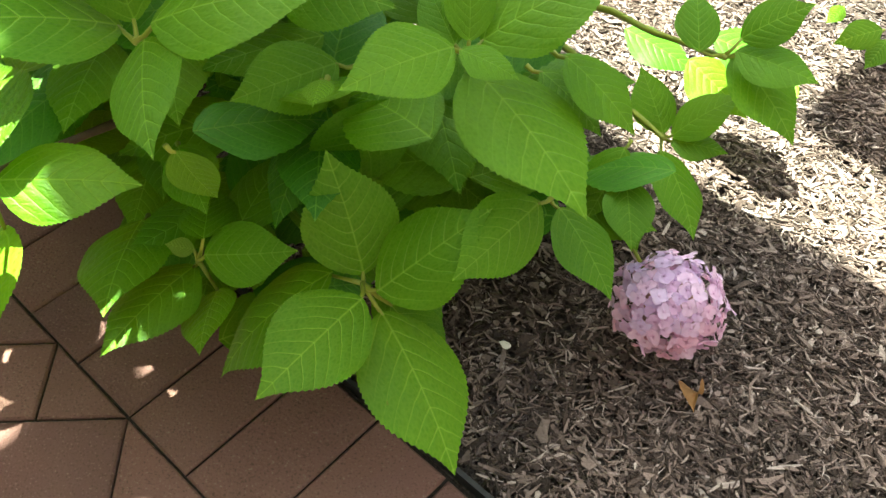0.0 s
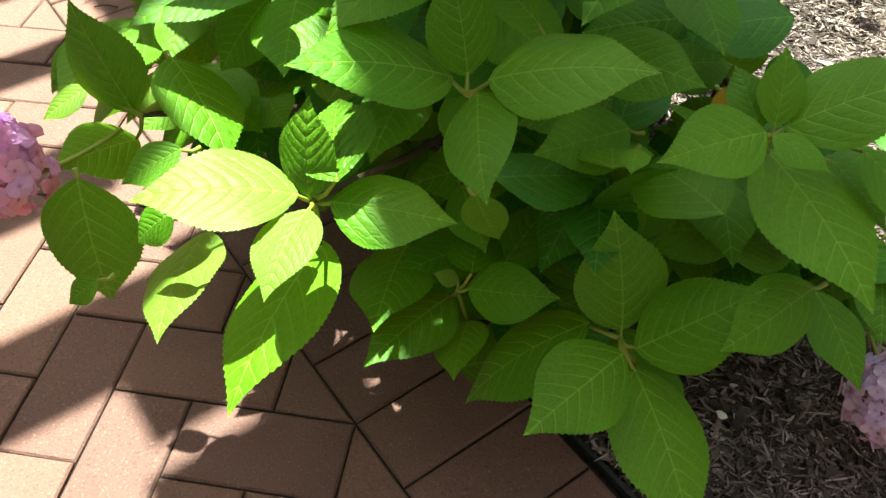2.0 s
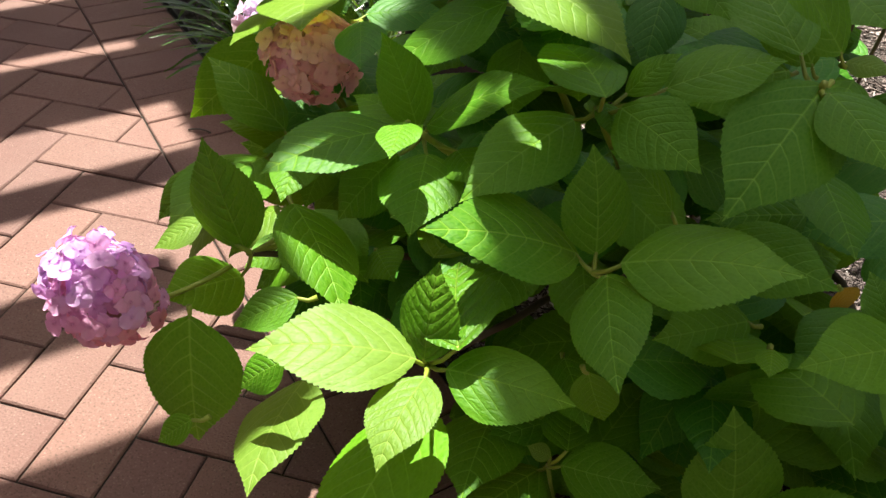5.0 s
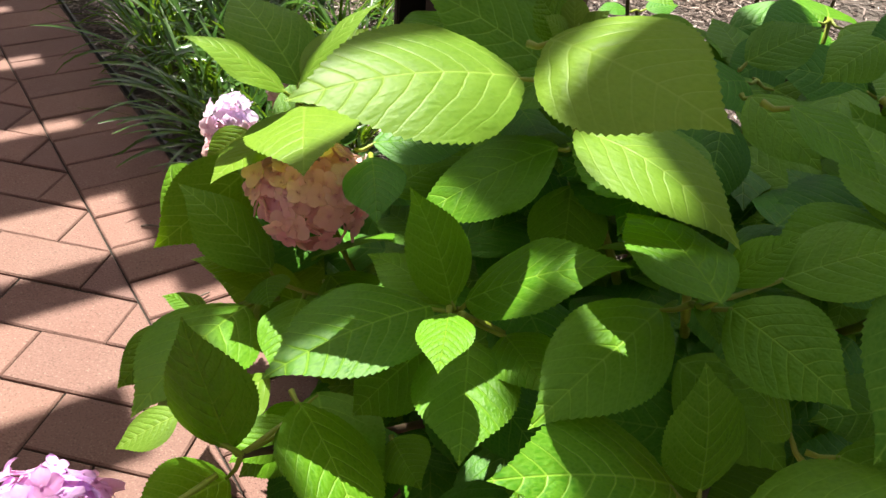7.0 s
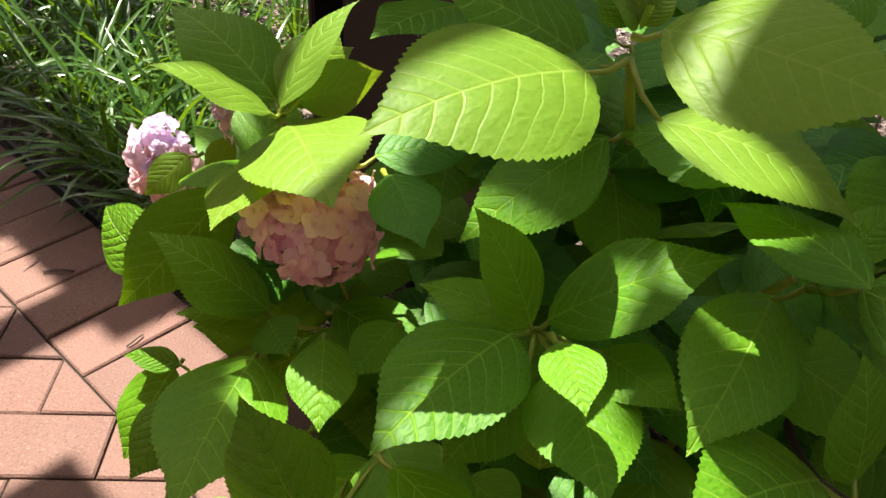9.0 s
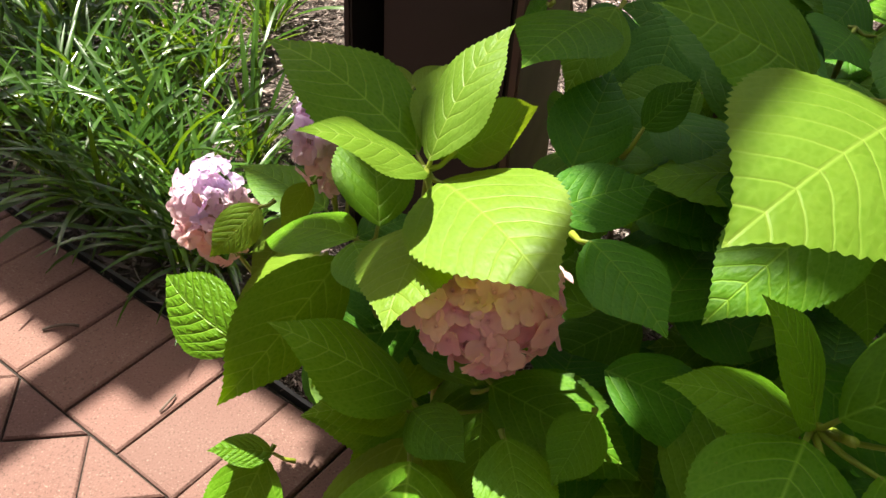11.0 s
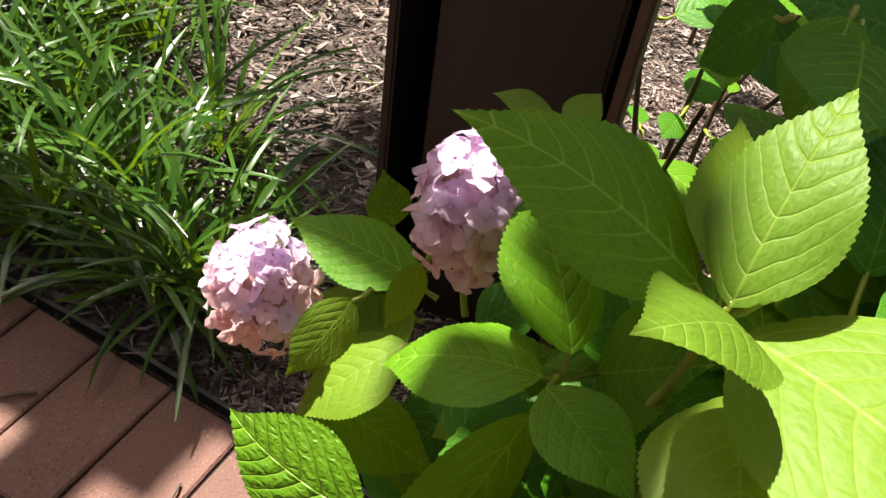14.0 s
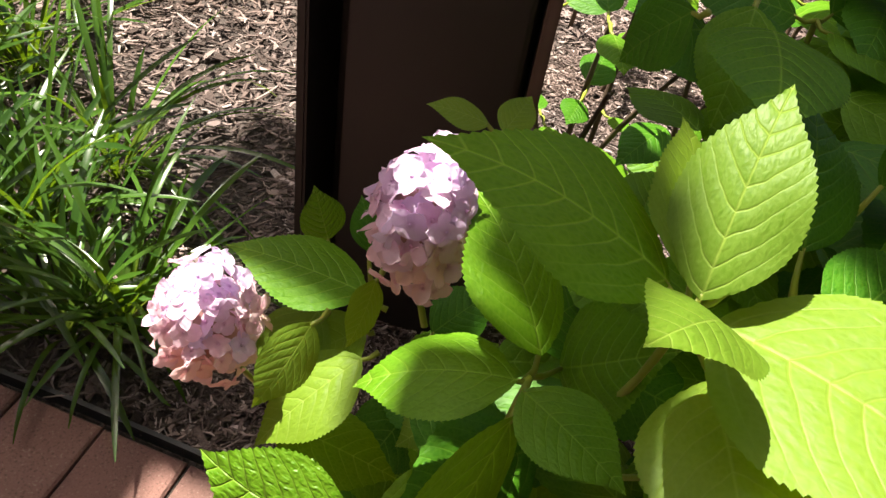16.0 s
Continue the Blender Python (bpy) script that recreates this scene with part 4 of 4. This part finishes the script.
leaf(bush, (-0.020, 1.063, 0.668), (-0.077, 1.004, 0.638), 0.31, (0.000, -0.550, 0.830), 0.050, "green", (-0.015, 1.071, 0.664))
leaf(bush, (0.034, 0.956, 0.720), (-0.040, 0.894, 0.686), 0.31, (0.000, -0.550, 0.830), 0.050, "green", (0.040, 0.965, 0.716))
leaf(bush, (0.031, 0.854, 0.598), (0.070, 0.831, 0.603), 0.31, (0.000, -0.550, 0.830), 0.050, "young", (0.028, 0.860, 0.592))
leaf(bush, (-0.155, 0.996, 0.590), (-0.158, 0.906, 0.531), 0.31, (0.000, -0.550, 0.830), 0.050, "blue", (-0.154, 1.007, 0.589))
leaf(bush, (-0.014, 0.884, 0.542), (-0.087, 0.976, 0.560), 0.31, (0.000, -0.550, 0.830), 0.050, "blue", (-0.008, 0.880, 0.534))
leaf(rear_bush, (-0.230, 1.187, 0.509), (-0.242, 1.169, 0.459), 0.31, (0.000, -0.550, 0.830), 0.050, "green", (-0.229, 1.192, 0.507))
leaf(far_bush, (0.778, 1.148, 0.105), (0.703, 1.135, 0.087), 0.31, (0.000, -0.550, 0.830), 0.050, "green", (0.784, 1.153, 0.101))
leaf(far_bush, (0.731, 1.199, 0.111), (0.699, 1.173, 0.098), 0.31, (0.000, -0.550, 0.830), 0.050, "green", (0.734, 1.206, 0.106))
leaf(far_bush, (0.795, 1.152, 0.081), (0.755, 1.109, 0.058), 0.31, (0.000, -0.550, 0.830), 0.050, "green", (0.798, 1.159, 0.076))
leaf(far_bush, (-0.277, 1.274, 0.492), (-0.395, 1.245, 0.506), 0.42, (0.000, -0.550, 0.830), 0.050, "blue", (-0.268, 1.280, 0.484))
leaf(far_bush, (-0.278, 1.226, 0.540), (-0.319, 1.159, 0.482), 0.45, (0.000, -0.550, 0.830), 0.050, "blue", (-0.274, 1.236, 0.539))
leaf(bush, (-0.302, 0.792, 0.722), (-0.325, 0.780, 0.742), 0.34, (0.000, -0.550, 0.830), 0.050, "young", None)
leaf(bush, (-0.300, 0.792, 0.722), (-0.280, 0.796, 0.748), 0.34, (0.000, -0.550, 0.830), 0.050, "young", None)
leaf(bush, (-0.302, 0.792, 0.722), (-0.308, 0.806, 0.756), 0.31, (0.000, -0.550, 0.830), 0.050, "young", None)
leaf(bush, (-0.302, 0.790, 0.722), (-0.298, 0.776, 0.742), 0.32, (0.000, -0.550, 0.830), 0.050, "young", None)
leaf(bush, (-0.306, 0.792, 0.722), (-0.335, 0.800, 0.752), 0.42, (0.000, -0.550, 0.830), 0.050, "crinkled", None)
leaf(rear_bush, (-0.682, 1.175, 0.330), (-0.742, 1.148, 0.260), 0.36, (-0.200, -0.200, 0.950), 0.045, "young", (-0.674, 1.178, 0.328))
leaf(rear_bush, (-0.653, 1.142, 0.330), (-0.712, 1.154, 0.290), 0.40, (-0.300, -0.300, 0.900), 0.045, "pale", (-0.646, 1.141, 0.325))
leaf(rear_bush, (-0.571, 1.073, 0.300), (-0.651, 1.065, 0.270), 0.40, (-0.200, -0.400, 0.900), 0.045, "young", (-0.562, 1.074, 0.294))
leaf(rear_bush, (-0.620, 1.093, 0.370), (-0.560, 1.112, 0.380), 0.36, (-0.200, -0.500, 0.850), 0.045, "blue", (-0.627, 1.091, 0.359))
leaf(rear_bush, (-0.582, 1.094, 0.330), (-0.623, 1.125, 0.320), 0.34, (0.000, -0.500, 0.850), 0.045, "green", (-0.577, 1.090, 0.321))
leaf(rear_bush, (-0.597, 1.134, 0.220), (-0.667, 1.105, 0.160), 0.38, (-0.200, -0.400, 0.900), 0.045, "blue", (-0.589, 1.138, 0.217))
leaf(bush, (-0.475, 0.717, 0.350), (-0.539, 0.666, 0.290), 0.38, (-0.300, -0.300, 0.900), 0.045, "green", (-0.467, 0.723, 0.347))
leaf(bush, (-0.461, 0.721, 0.310), (-0.495, 0.635, 0.250), 0.38, (-0.200, -0.300, 0.900), 0.045, "blue", (-0.456, 0.731, 0.307))
leaf(bush, (-0.530, 0.730, 0.370), (-0.568, 0.666, 0.330), 0.34, (-0.300, -0.200, 0.900), 0.045, "pale", (-0.525, 0.738, 0.365))
# -- end of leaves --

# stalks from the roots to the shoots
for tip in ((-0.155, 0.577, 0.50), (0.008, 0.535, 0.272), (0.104, 0.607, 0.47), (-0.163, 0.575, 0.235)):
    tip = Vector(tip)
    root = Vector((tip.x * 0.5 + 0.05, 1.02 + tip.x * 0.2, -0.02))
    stem(bush, [root, root.lerp(tip, 0.45) + Vector((0, 0.06, 0.10)), root.lerp(tip, 0.8) + Vector((0, 0.02, 0.02)), tip], 0.006, 0.003, WOOD_STEM)
for tip in ((-0.272, 0.49, 0.436), (-0.345, 0.69, 0.53), (-0.185, 0.70, 0.585), (-0.005, 0.72, 0.635), (-0.305, 0.785, 0.70), (-0.50, 0.61, 0.40), (0.36, 0.81, 0.185), (0.43, 0.87, 0.262)):
    tip = Vector(tip)
    root = Vector((tip.x * 0.45, 1.06 + tip.x * 0.25, -0.02))
    stem(bush, [root, root.lerp(tip, 0.4) + Vector((0, 0.05, 0.08)), root.lerp(tip, 0.75) + Vector((0, 0.03, 0.03)), tip], 0.0060, 0.0034, STALK if tip.z > 0.5 or tip.x > 0.3 else WOOD_STEM)
for tip in ((-0.573, 0.925, 0.565), (-0.61, 0.982, 0.452), (-0.58, 0.925, 0.29), (-0.50, 0.915, 0.33)):
    tip = Vector(tip)
    root = Vector((tip.x + 0.04, tip.y + 0.13, -0.02))
    stem(rear_bush, [root, root.lerp(tip, 0.45) + Vector((0.01, 0.03, 0)), tip + Vector((0.004, 0.02, -0.10)), tip], 0.0045, 0.0022, STALK)

# flower heads
flower_head(bush, (0.352, 0.622, 0.098), (0.064, 0.060, 0.066), (-0.15, -0.5, 0.85), (0.30, 0.72, 0.14), 240, (0.94, 0.54, 0.71), (0.80, 0.66, 0.95), (0.94, 0.72, 0.90),
            "round pale pink and lilac mophead nodding over the mulch", 3, 0.0120, 0.6)
flower_head(bush, (-0.576, 0.478, 0.436), (0.046, 0.046, 0.063), (-0.20, -0.30, 0.9), (-0.51, 0.585, 0.40), 150, (0.88, 0.36, 0.46), (0.70, 0.40, 0.83), (0.85, 0.52, 0.76),
            "full pink and violet mophead over the bricks", 4, 0.0132, 0.62)
flower_head(rear_bush, (-0.534, 0.853, 0.506), (0.056, 0.053, 0.050), (-0.05, -0.45, 0.85), (-0.50, 1.06, 0.16), 125, (0.98, 0.50, 0.64), (0.98, 0.68, 0.62), (0.98, 0.60, 0.78),
            "large salmon pink mophead sheltered by leaves", 5, 0.0155, 0.6)
flower_head(rear_bush, (-0.774, 1.172, 0.346), (0.040, 0.039, 0.067), (-0.15, -0.15, 1.0), (-0.64, 1.20, 0.04), 112, (0.96, 0.64, 0.52), (0.80, 0.69, 0.96), (0.95, 0.67, 0.82),
            "pale mauve mophead fading to cream at its foot", 6, 0.0130, 0.85)
flower_head(rear_bush, (-0.645, 1.090, 0.494), (0.035, 0.035, 0.062), (-0.05, -0.1, 1.0), (-0.64, 1.07, 0.41), 108, (0.96, 0.63, 0.58), (0.79, 0.68, 0.96), (0.95, 0.67, 0.83),
            "tall pale lilac mophead before the dark column", 7, 0.0130, 0.85)

# leaves deeper in the bushes, under those that show
rng = random.Random(11)
HEADS = [Vector(c) for c in ((0.352, 0.622, 0.098), (-0.576, 0.478, 0.436), (-0.535, 0.855, 0.487), (-0.768, 1.172, 0.352), (-0.628, 1.086, 0.488))]
for plant in (bush, rear_bush):
    inner = {"green": [], "blue": []}
    for ob in [o for o in plant.children if o.name.startswith("leaf")]:
        for _ in range(4):
            deep = rng.uniform(0.13, 0.42)
            p = ob.matrix_basis @ Vector((0, 0.5, 0)) + Vector((0.10, 0.60, -0.78)) * deep + Vector((rng.uniform(-0.06, 0.06), rng.uniform(-0.05, 0.05), rng.uniform(-0.03, 0.03)))
            if any((p - c).length < 0.16 and p.y < c.y + 0.03 for c in HEADS) or p.z < 0.09 or (p.x > 0.06 and p.y < 0.70 and p.z < 0.32) or (p.y > 1.12 and p.x < -0.3) or (Vector((p.x, p.y)) - JOIN).dot(OUT) < (0.12 if p.z < 0.26 or deep > 0.18 else -0.02):
                continue
            a = rng.uniform(0, 6.28)
            d = Vector((math.cos(a), math.sin(a) - 0.3, rng.uniform(-0.5, 0.1))).normalized() * rng.uniform(0.05, 0.07)
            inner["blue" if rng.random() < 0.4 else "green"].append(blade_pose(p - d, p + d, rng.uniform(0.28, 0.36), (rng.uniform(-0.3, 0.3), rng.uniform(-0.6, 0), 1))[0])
    if plant is bush:
        for _ in range(90):
            p = Vector((rng.uniform(-0.28, 0.22), rng.uniform(1.0, 1.38), rng.uniform(0.22, 0.60)))
            a = rng.uniform(0, 6.28)
            d = Vector((math.cos(a), math.sin(a), rng.uniform(-0.35, 0.1))).normalized() * rng.uniform(0.055, 0.08)
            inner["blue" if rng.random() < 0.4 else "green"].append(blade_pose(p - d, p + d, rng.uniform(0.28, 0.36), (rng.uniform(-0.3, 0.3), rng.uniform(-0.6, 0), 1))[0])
    for tone, poses in inner.items():
        thicket(plant, poses, TONES[tone], "dense green leaves inside the bush")

# the upper shoots at the back of the large bush
rng = random.Random(29)
for k in range(9):
    at = Vector((-0.24 + 0.045 * k, 1.16 + 0.17 * (k % 3) / 2 + rng.uniform(-0.02, 0.02), 0.51 + 0.012 * k + rng.uniform(-0.03, 0.03)))
    stem(bush, [(at.x * 0.6, 1.2, -0.02), at.lerp(Vector((at.x * 0.6, 1.2, 0)), 0.5) + Vector((0, 0.03, 0)), at], 0.005, 0.0028, STALK if k % 2 else WOOD_STEM)
    a = rng.uniform(0, 6.28)
    for turn in (0, 2.2, 4.1):
        d = Vector((math.cos(a + turn), math.sin(a + turn) - 0.2, rng.uniform(-0.35, 0.25))).normalized()
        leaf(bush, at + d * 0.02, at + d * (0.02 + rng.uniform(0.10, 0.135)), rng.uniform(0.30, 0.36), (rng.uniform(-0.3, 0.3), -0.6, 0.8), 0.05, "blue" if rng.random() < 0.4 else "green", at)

# bare stems and sparse leaves of the far bush
rng = random.Random(12)
for k in range(16):
    root = Vector((rng.uniform(-0.28, 0.5), rng.uniform(1.45, 2.1), -0.02))
    top = root + Vector((rng.uniform(-0.12, 0.1), rng.uniform(-0.2, 0.05), rng.uniform(0.35, 0.6)))
    stem(far_bush, [root, root.lerp(top, 0.5) + Vector((rng.uniform(-0.03, 0.03), 0.02, 0)), top], 0.005, 0.0028, WOOD_STEM)
    for level in (0.3, 0.65, 1.0):
        at = root.lerp(top, level)
        a = rng.uniform(0, 3.14)
        for turn in (0, math.pi):
            if rng.random() < 0.35:
                continue
            d = Vector((math.cos(a + turn), math.sin(a + turn), rng.uniform(-0.2, 0.3)))
            size = rng.uniform(0.04, 0.06) if level < 0.5 else rng.uniform(0.06, 0.10)
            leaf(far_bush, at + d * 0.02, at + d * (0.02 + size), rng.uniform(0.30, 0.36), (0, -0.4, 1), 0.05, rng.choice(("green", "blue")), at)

# ---- liriope tufts along the border ----
def tuft(x, y, blades, reach, seed, whole):
    rng = random.Random(seed)
    thing = tagged(new("liriope_tuft"), "arching tuft of dark green strap leaved liriope in mulch", "ornamental grass", "liriope tufts along the path")
    verts, faces, uvs = [], [], []
    for k in range(blades):
        a = rng.uniform(0, 6.283)
        out = Vector((math.cos(a), math.sin(a), 0))
        foot = Vector((x, y, -0.005)) + out * rng.uniform(0, 0.03)
        length, bend, wide = rng.uniform(0.55, 1.2) * reach, rng.uniform(0.2, 1.2), rng.uniform(0.0028, 0.0050)
        lift = rng.uniform(0.8, 1.5)
        side = Vector((-out.y, out.x, 0))
        p, v, f, u = foot.copy(), [], [], []
        for i in range(10):
            t = i / 9
            slope = lift - bend * 1.75 * t
            w = wide * min(1, 0.5 + 2 * t) * (1 - 0.85 * max(0, (t - 0.7) / 0.3) ** 2.4) + 0.0002
            twist = side * math.cos(0.7 * t * (k % 3 - 1)) + Vector((0, 0, 1)) * math.sin(0.7 * t * (k % 3 - 1))
            crease = Vector((0, 0, -0.25 * w))
            v += [p - twist * w, p + crease, p + twist * w]
            u += [(0.2, t), (0.5, t), (0.8, t)]
            p = p + (out * math.cos(slope) + Vector((0, 0, 1)) * math.sin(slope)) * (length / 9)
            if p.z < 0.004:
                p.z = 0.004
        for i in range(9):
            for j in range(2):
                a0 = i * 3 + j
                f.append((a0, a0 + 1, a0 + 4, a0 + 3))
        if whole:
            n = len(verts)
            verts += v
            uvs += u
            faces += [tuple(i + n for i in g) for g in f]
        else:
            mesh = mesh_from("blade", v, f, BLADE, True)
            mesh.uv_layers.new(name="blade").data.foreach_set("uv", [c for poly in mesh.polygons for q in poly.vertices for c in u[q]])
            part("blade", mesh, thing)
    if whole:
        mesh = mesh_from("blade", verts, faces, BLADE, True)
        mesh.uv_layers.new(name="blade").data.foreach_set("uv", [c for poly in mesh.polygons for q in poly.vertices for c in uvs[q]])
        tagged(part("blade", mesh, thing), kind="stuff")


for k, (x, y, blades, reach) in enumerate(((-0.83, 1.50, 58, 0.28), (-0.97, 1.66, 58, 0.29), (-0.80, 1.80, 52, 0.30), (-1.02, 1.90, 52, 0.30), (-0.90, 1.505, 46, 0.26), (-1.04, 1.64, 46, 0.28), (-0.90, 1.70, 46, 0.30))):
    tuft(x, y, blades, reach, 40 + k, False)
for k, (x, y) in enumerate(((-1.16, 1.77), (-1.31, 1.92), (-1.48, 2.10), (-1.12, 2.02), (-1.30, 2.24), (-1.16, 1.88), (-0.90, 2.10), (-1.22, 2.12), (-1.38, 2.10), (-1.06, 2.25), (-1.45, 2.36), (-1.62, 2.35), (-0.80, 2.35), (-1.25, 2.48), (-1.0, 2.6), (-1.75, 2.6), (-1.5, 2.75))):
    tuft(x, y, 38, 0.31, 60 + k, False)
rng = random.Random(77)
for k in range(9):
    p = spot(1.55 + 0.15 * k + rng.uniform(-0.05, 0.05), rng.uniform(0.32, 0.85))
    tuft(p.x, p.y, 38, 0.31, 90 + k, False)

# ---- small things lying about ----
v, f = tube(bent((-1.075, 1.352, 0.004), (-1.025, 1.358, 0.004), (0, 0.003, 0.003)), [0.0022] * 8, 6)
tagged(new("twig", mesh_from("twig", v, f, TWIG, True)), "short dry twig lying on a sunlit brick", "twig", "twigs on the path")
v, f = tube(bent((-0.885, 1.187, 0.003), (-0.868, 1.215, 0.004), (0.002, 0, 0.003)), [0.0016] * 8, 6)
tagged(new("twig", mesh_from("twig", v, f, TWIG, True)), "short dry twig lying on a sunlit brick", "twig", "twigs on the path")
chip = blade_mesh("pale_chip", blade_shape(0.1, 5, 6, 4, 0.0, -0.2), PALE_CHIP)
ob = tagged(new("bark_chip", chip), "small white chip lying on the dark mulch", "chip")
ob.matrix_basis = pose(0.172, 0.615, 0.014, 8, 5, 70) @ Matrix.Diagonal((0.006, 0.017, 0.02, 1))
curl = blade_mesh("dried_leaf", blade_shape(0.35, 9, 9, 6, 0.02, 0.5), DRIED)
ob = tagged(new("dried_leaf", curl), "curled brown dried leaf on the mulch", "dead leaf")
ob.matrix_basis = pose(0.395, 0.545, 0.018, 20, 35, 160) @ Matrix.Diagonal((0.014, 0.035, 0.035, 1))

# ---- shredded bark over the bed ----
def bark(name, s0, s1, v0, v1, count, seed, big=1.0):
    """Shreds of bark: long splinters that narrow at both ends, some broad flakes, all a little bent."""
    gen = np.random.default_rng(seed)
    s, v = gen.uniform(s0, s1, count), gen.uniform(v0, v1, count)
    x, y = JOIN.x + ALONG.x * s + OUT.x * v, JOIN.y + ALONG.y * s + OUT.y * v
    flake = gen.random(count) < 0.12
    length = (gen.gamma(2.0, 0.0075, count) + 0.006) * big
    wide = np.where(flake, gen.gamma(3, 0.0011, count) + 0.0012, gen.gamma(2.2, 0.00048, count) + 0.0006) * big
    thick = gen.uniform(0.0004, 0.0013, count)
    turn, tip, roll, bend = gen.uniform(0, 6.283, count), gen.normal(0, 0.10, count), gen.normal(0, 0.22, count), gen.normal(0, 0.10, count)
    z = gen.uniform(-0.004, 0.005, count) + 0.006 * np.sin(x * 19 + 1) * np.cos(y * 23)
    d = np.stack([np.cos(turn) * np.cos(tip), np.sin(turn) * np.cos(tip), np.sin(tip)], 1)
    w = np.stack([-np.sin(turn) * np.cos(roll), np.cos(turn) * np.cos(roll), np.sin(roll)], 1)
    h = np.cross(d, w)
    c = np.stack([x, y, z], 1)
    verts = np.zeros((count, 12, 3))
    for ring, along in enumerate((-0.5, 0.05, 0.5)):
        taper = gen.uniform(0.08, 0.7, count) if ring != 1 else gen.uniform(0.8, 1.1, count)
        mid = c + d * (along * length * gen.uniform(0.8, 1.15, count))[:, None] + w * (bend * length * (1 if ring == 1 else 0))[:, None]
        for k, (b, e) in enumerate(((-1, -1), (1, -1), (1, 1), (-1, 1))):
            verts[:, ring * 4 + k] = mid + w * (b * wide * taper)[:, None] + h * (e * thick * (0.5 + 0.5 * taper))[:, None]
    quads = np.array([(r + a, r + (a + 1) % 4, r + 4 + (a + 1) % 4, r + 4 + a) for r in (0, 4) for a in (1, 2, 3)] + [(3, 2, 1, 0), (8, 9, 10, 11)])
    faces = (np.arange(count)[:, None, None] * 12 + quads[None]).reshape(-1, 4)
    mesh = bpy.data.meshes.new(name)
    mesh.from_pydata(verts.reshape(-1, 3), [], faces)
    mesh.materials.append(CHIP)
    return tagged(new(name, mesh), "brown shredded bark mulch covering the planting bed", "mulch", kind="stuff")


bark("bark_mulch", -1.2, 1.0, WIDE + 0.02, 1.3, 100000, 1, 0.82)
bark("bark_mulch", -1.2, 1.0, 1.3, 1.9, 16000, 4, 1.1)
bark("bark_mulch", 1.0, 3.6, WIDE + 0.02, 2.4, 42000, 2, 1.25)
bark("bark_mulch", -2.2, 1.6, 1.9, 3.6, 12000, 3, 1.5)

# ---- bricks ----
def brick_mesh(outline, thick=0.05, chamfer=0.0028):
    """A paver over a convex outline, with a chamfered upper edge."""
    n = len(outline)
    mid = sum(outline, Vector((0, 0))) / n
    inner = []
    for i in range(n):
        a, b, c = outline[i - 1], outline[i], outline[(i + 1) % n]
        d0, d1 = (b - a).normalized(), (c - b).normalized()
        bis = (Vector((-d0.y, d0.x)) + Vector((-d1.y, d1.x)))
        inner.append(b + bis / max(0.35, bis.length_squared / 2) * chamfer)
    verts = [(*p, -thick) for p in outline] + [(*p, -chamfer) for p in outline] + [(*p, 0.0) for p in inner]
    faces = [tuple(range(2 * n, 3 * n))]
    for k in (0, 1):
        for i in range(n):
            j = (i + 1) % n
            faces.append((k * n + i, k * n + j, (k + 1) * n + j, (k + 1) * n + i))
    return mesh_from("brick", verts, faces, BRICK)


GAP = 0.0016
rng = random.Random(5)
LONG = brick_mesh([Vector(p) for p in ((GAP, GAP), (2 * PITCH - GAP, GAP), (2 * PITCH - GAP, PITCH - GAP), (GAP, PITCH - GAP))])
TALL = brick_mesh([Vector(p) for p in ((GAP, GAP), (PITCH - GAP, GAP), (PITCH - GAP, 2 * PITCH - GAP), (GAP, 2 * PITCH - GAP))])
SOLDIER = brick_mesh([Vector(p) for p in ((GAP, GAP), (PITCH - GAP, GAP), (PITCH - GAP, WIDE - GAP), (GAP, WIDE - GAP))])


def frame_of(x_axis, y_axis, at):
    m = Matrix.Identity(4)
    m.col[0], m.col[1], m.col[3] = (*x_axis, 0, 0), (*y_axis, 0, 0), (*at, rng.uniform(-0.0012, 0.0012), 1)
    return m @ pose(0, 0, 0, rng.uniform(-0.35, 0.35), rng.uniform(-0.3, 0.3), rng.uniform(-0.35, 0.35))


def lay(mesh, m):
    return part("brick", mesh, paving, matrix=m)


for k in range(-9, 30):
    lay(SOLDIER, frame_of(-ALONG, OUT, spot((k + 1) * PITCH, 0)))
for i in range(-22, 14):
    for j in range(-11, 3):
        for x, y, w, h, mesh in ((-2, -1, 2, 1, LONG), (-3, -2, 1, 2, TALL)):
            x, y = x + i + 2 * j, y - i + 2 * j
            depth, run = x + y, (y - x) / 2
            if depth < -17 or not -8 < run < 19:
                continue
            at = JOIN + SIDE * x * PITCH + UPWARD * y * PITCH
            if depth + w + h <= 0:
                lay(mesh, frame_of(SIDE, UPWARD, at))
            elif depth < -0.5:
                room = -depth * PITCH - GAP * 1.6
                ring = [Vector(p) for p in ((GAP, GAP), (w * PITCH - GAP, GAP), (w * PITCH - GAP, h * PITCH - GAP), (GAP, h * PITCH - GAP))]
                cut = []
                for q in range(4):
                    a, b = ring[q], ring[(q + 1) % 4]
                    da, db = a.x + a.y - room, b.x + b.y - room
                    if da <= 0:
                        cut.append(a)
                    if da * db < 0:
                        cut.append(a.lerp(b, da / (da - db)))
                if len(cut) >= 3:
                    lay(brick_mesh(cut), frame_of(SIDE, UPWARD, at))
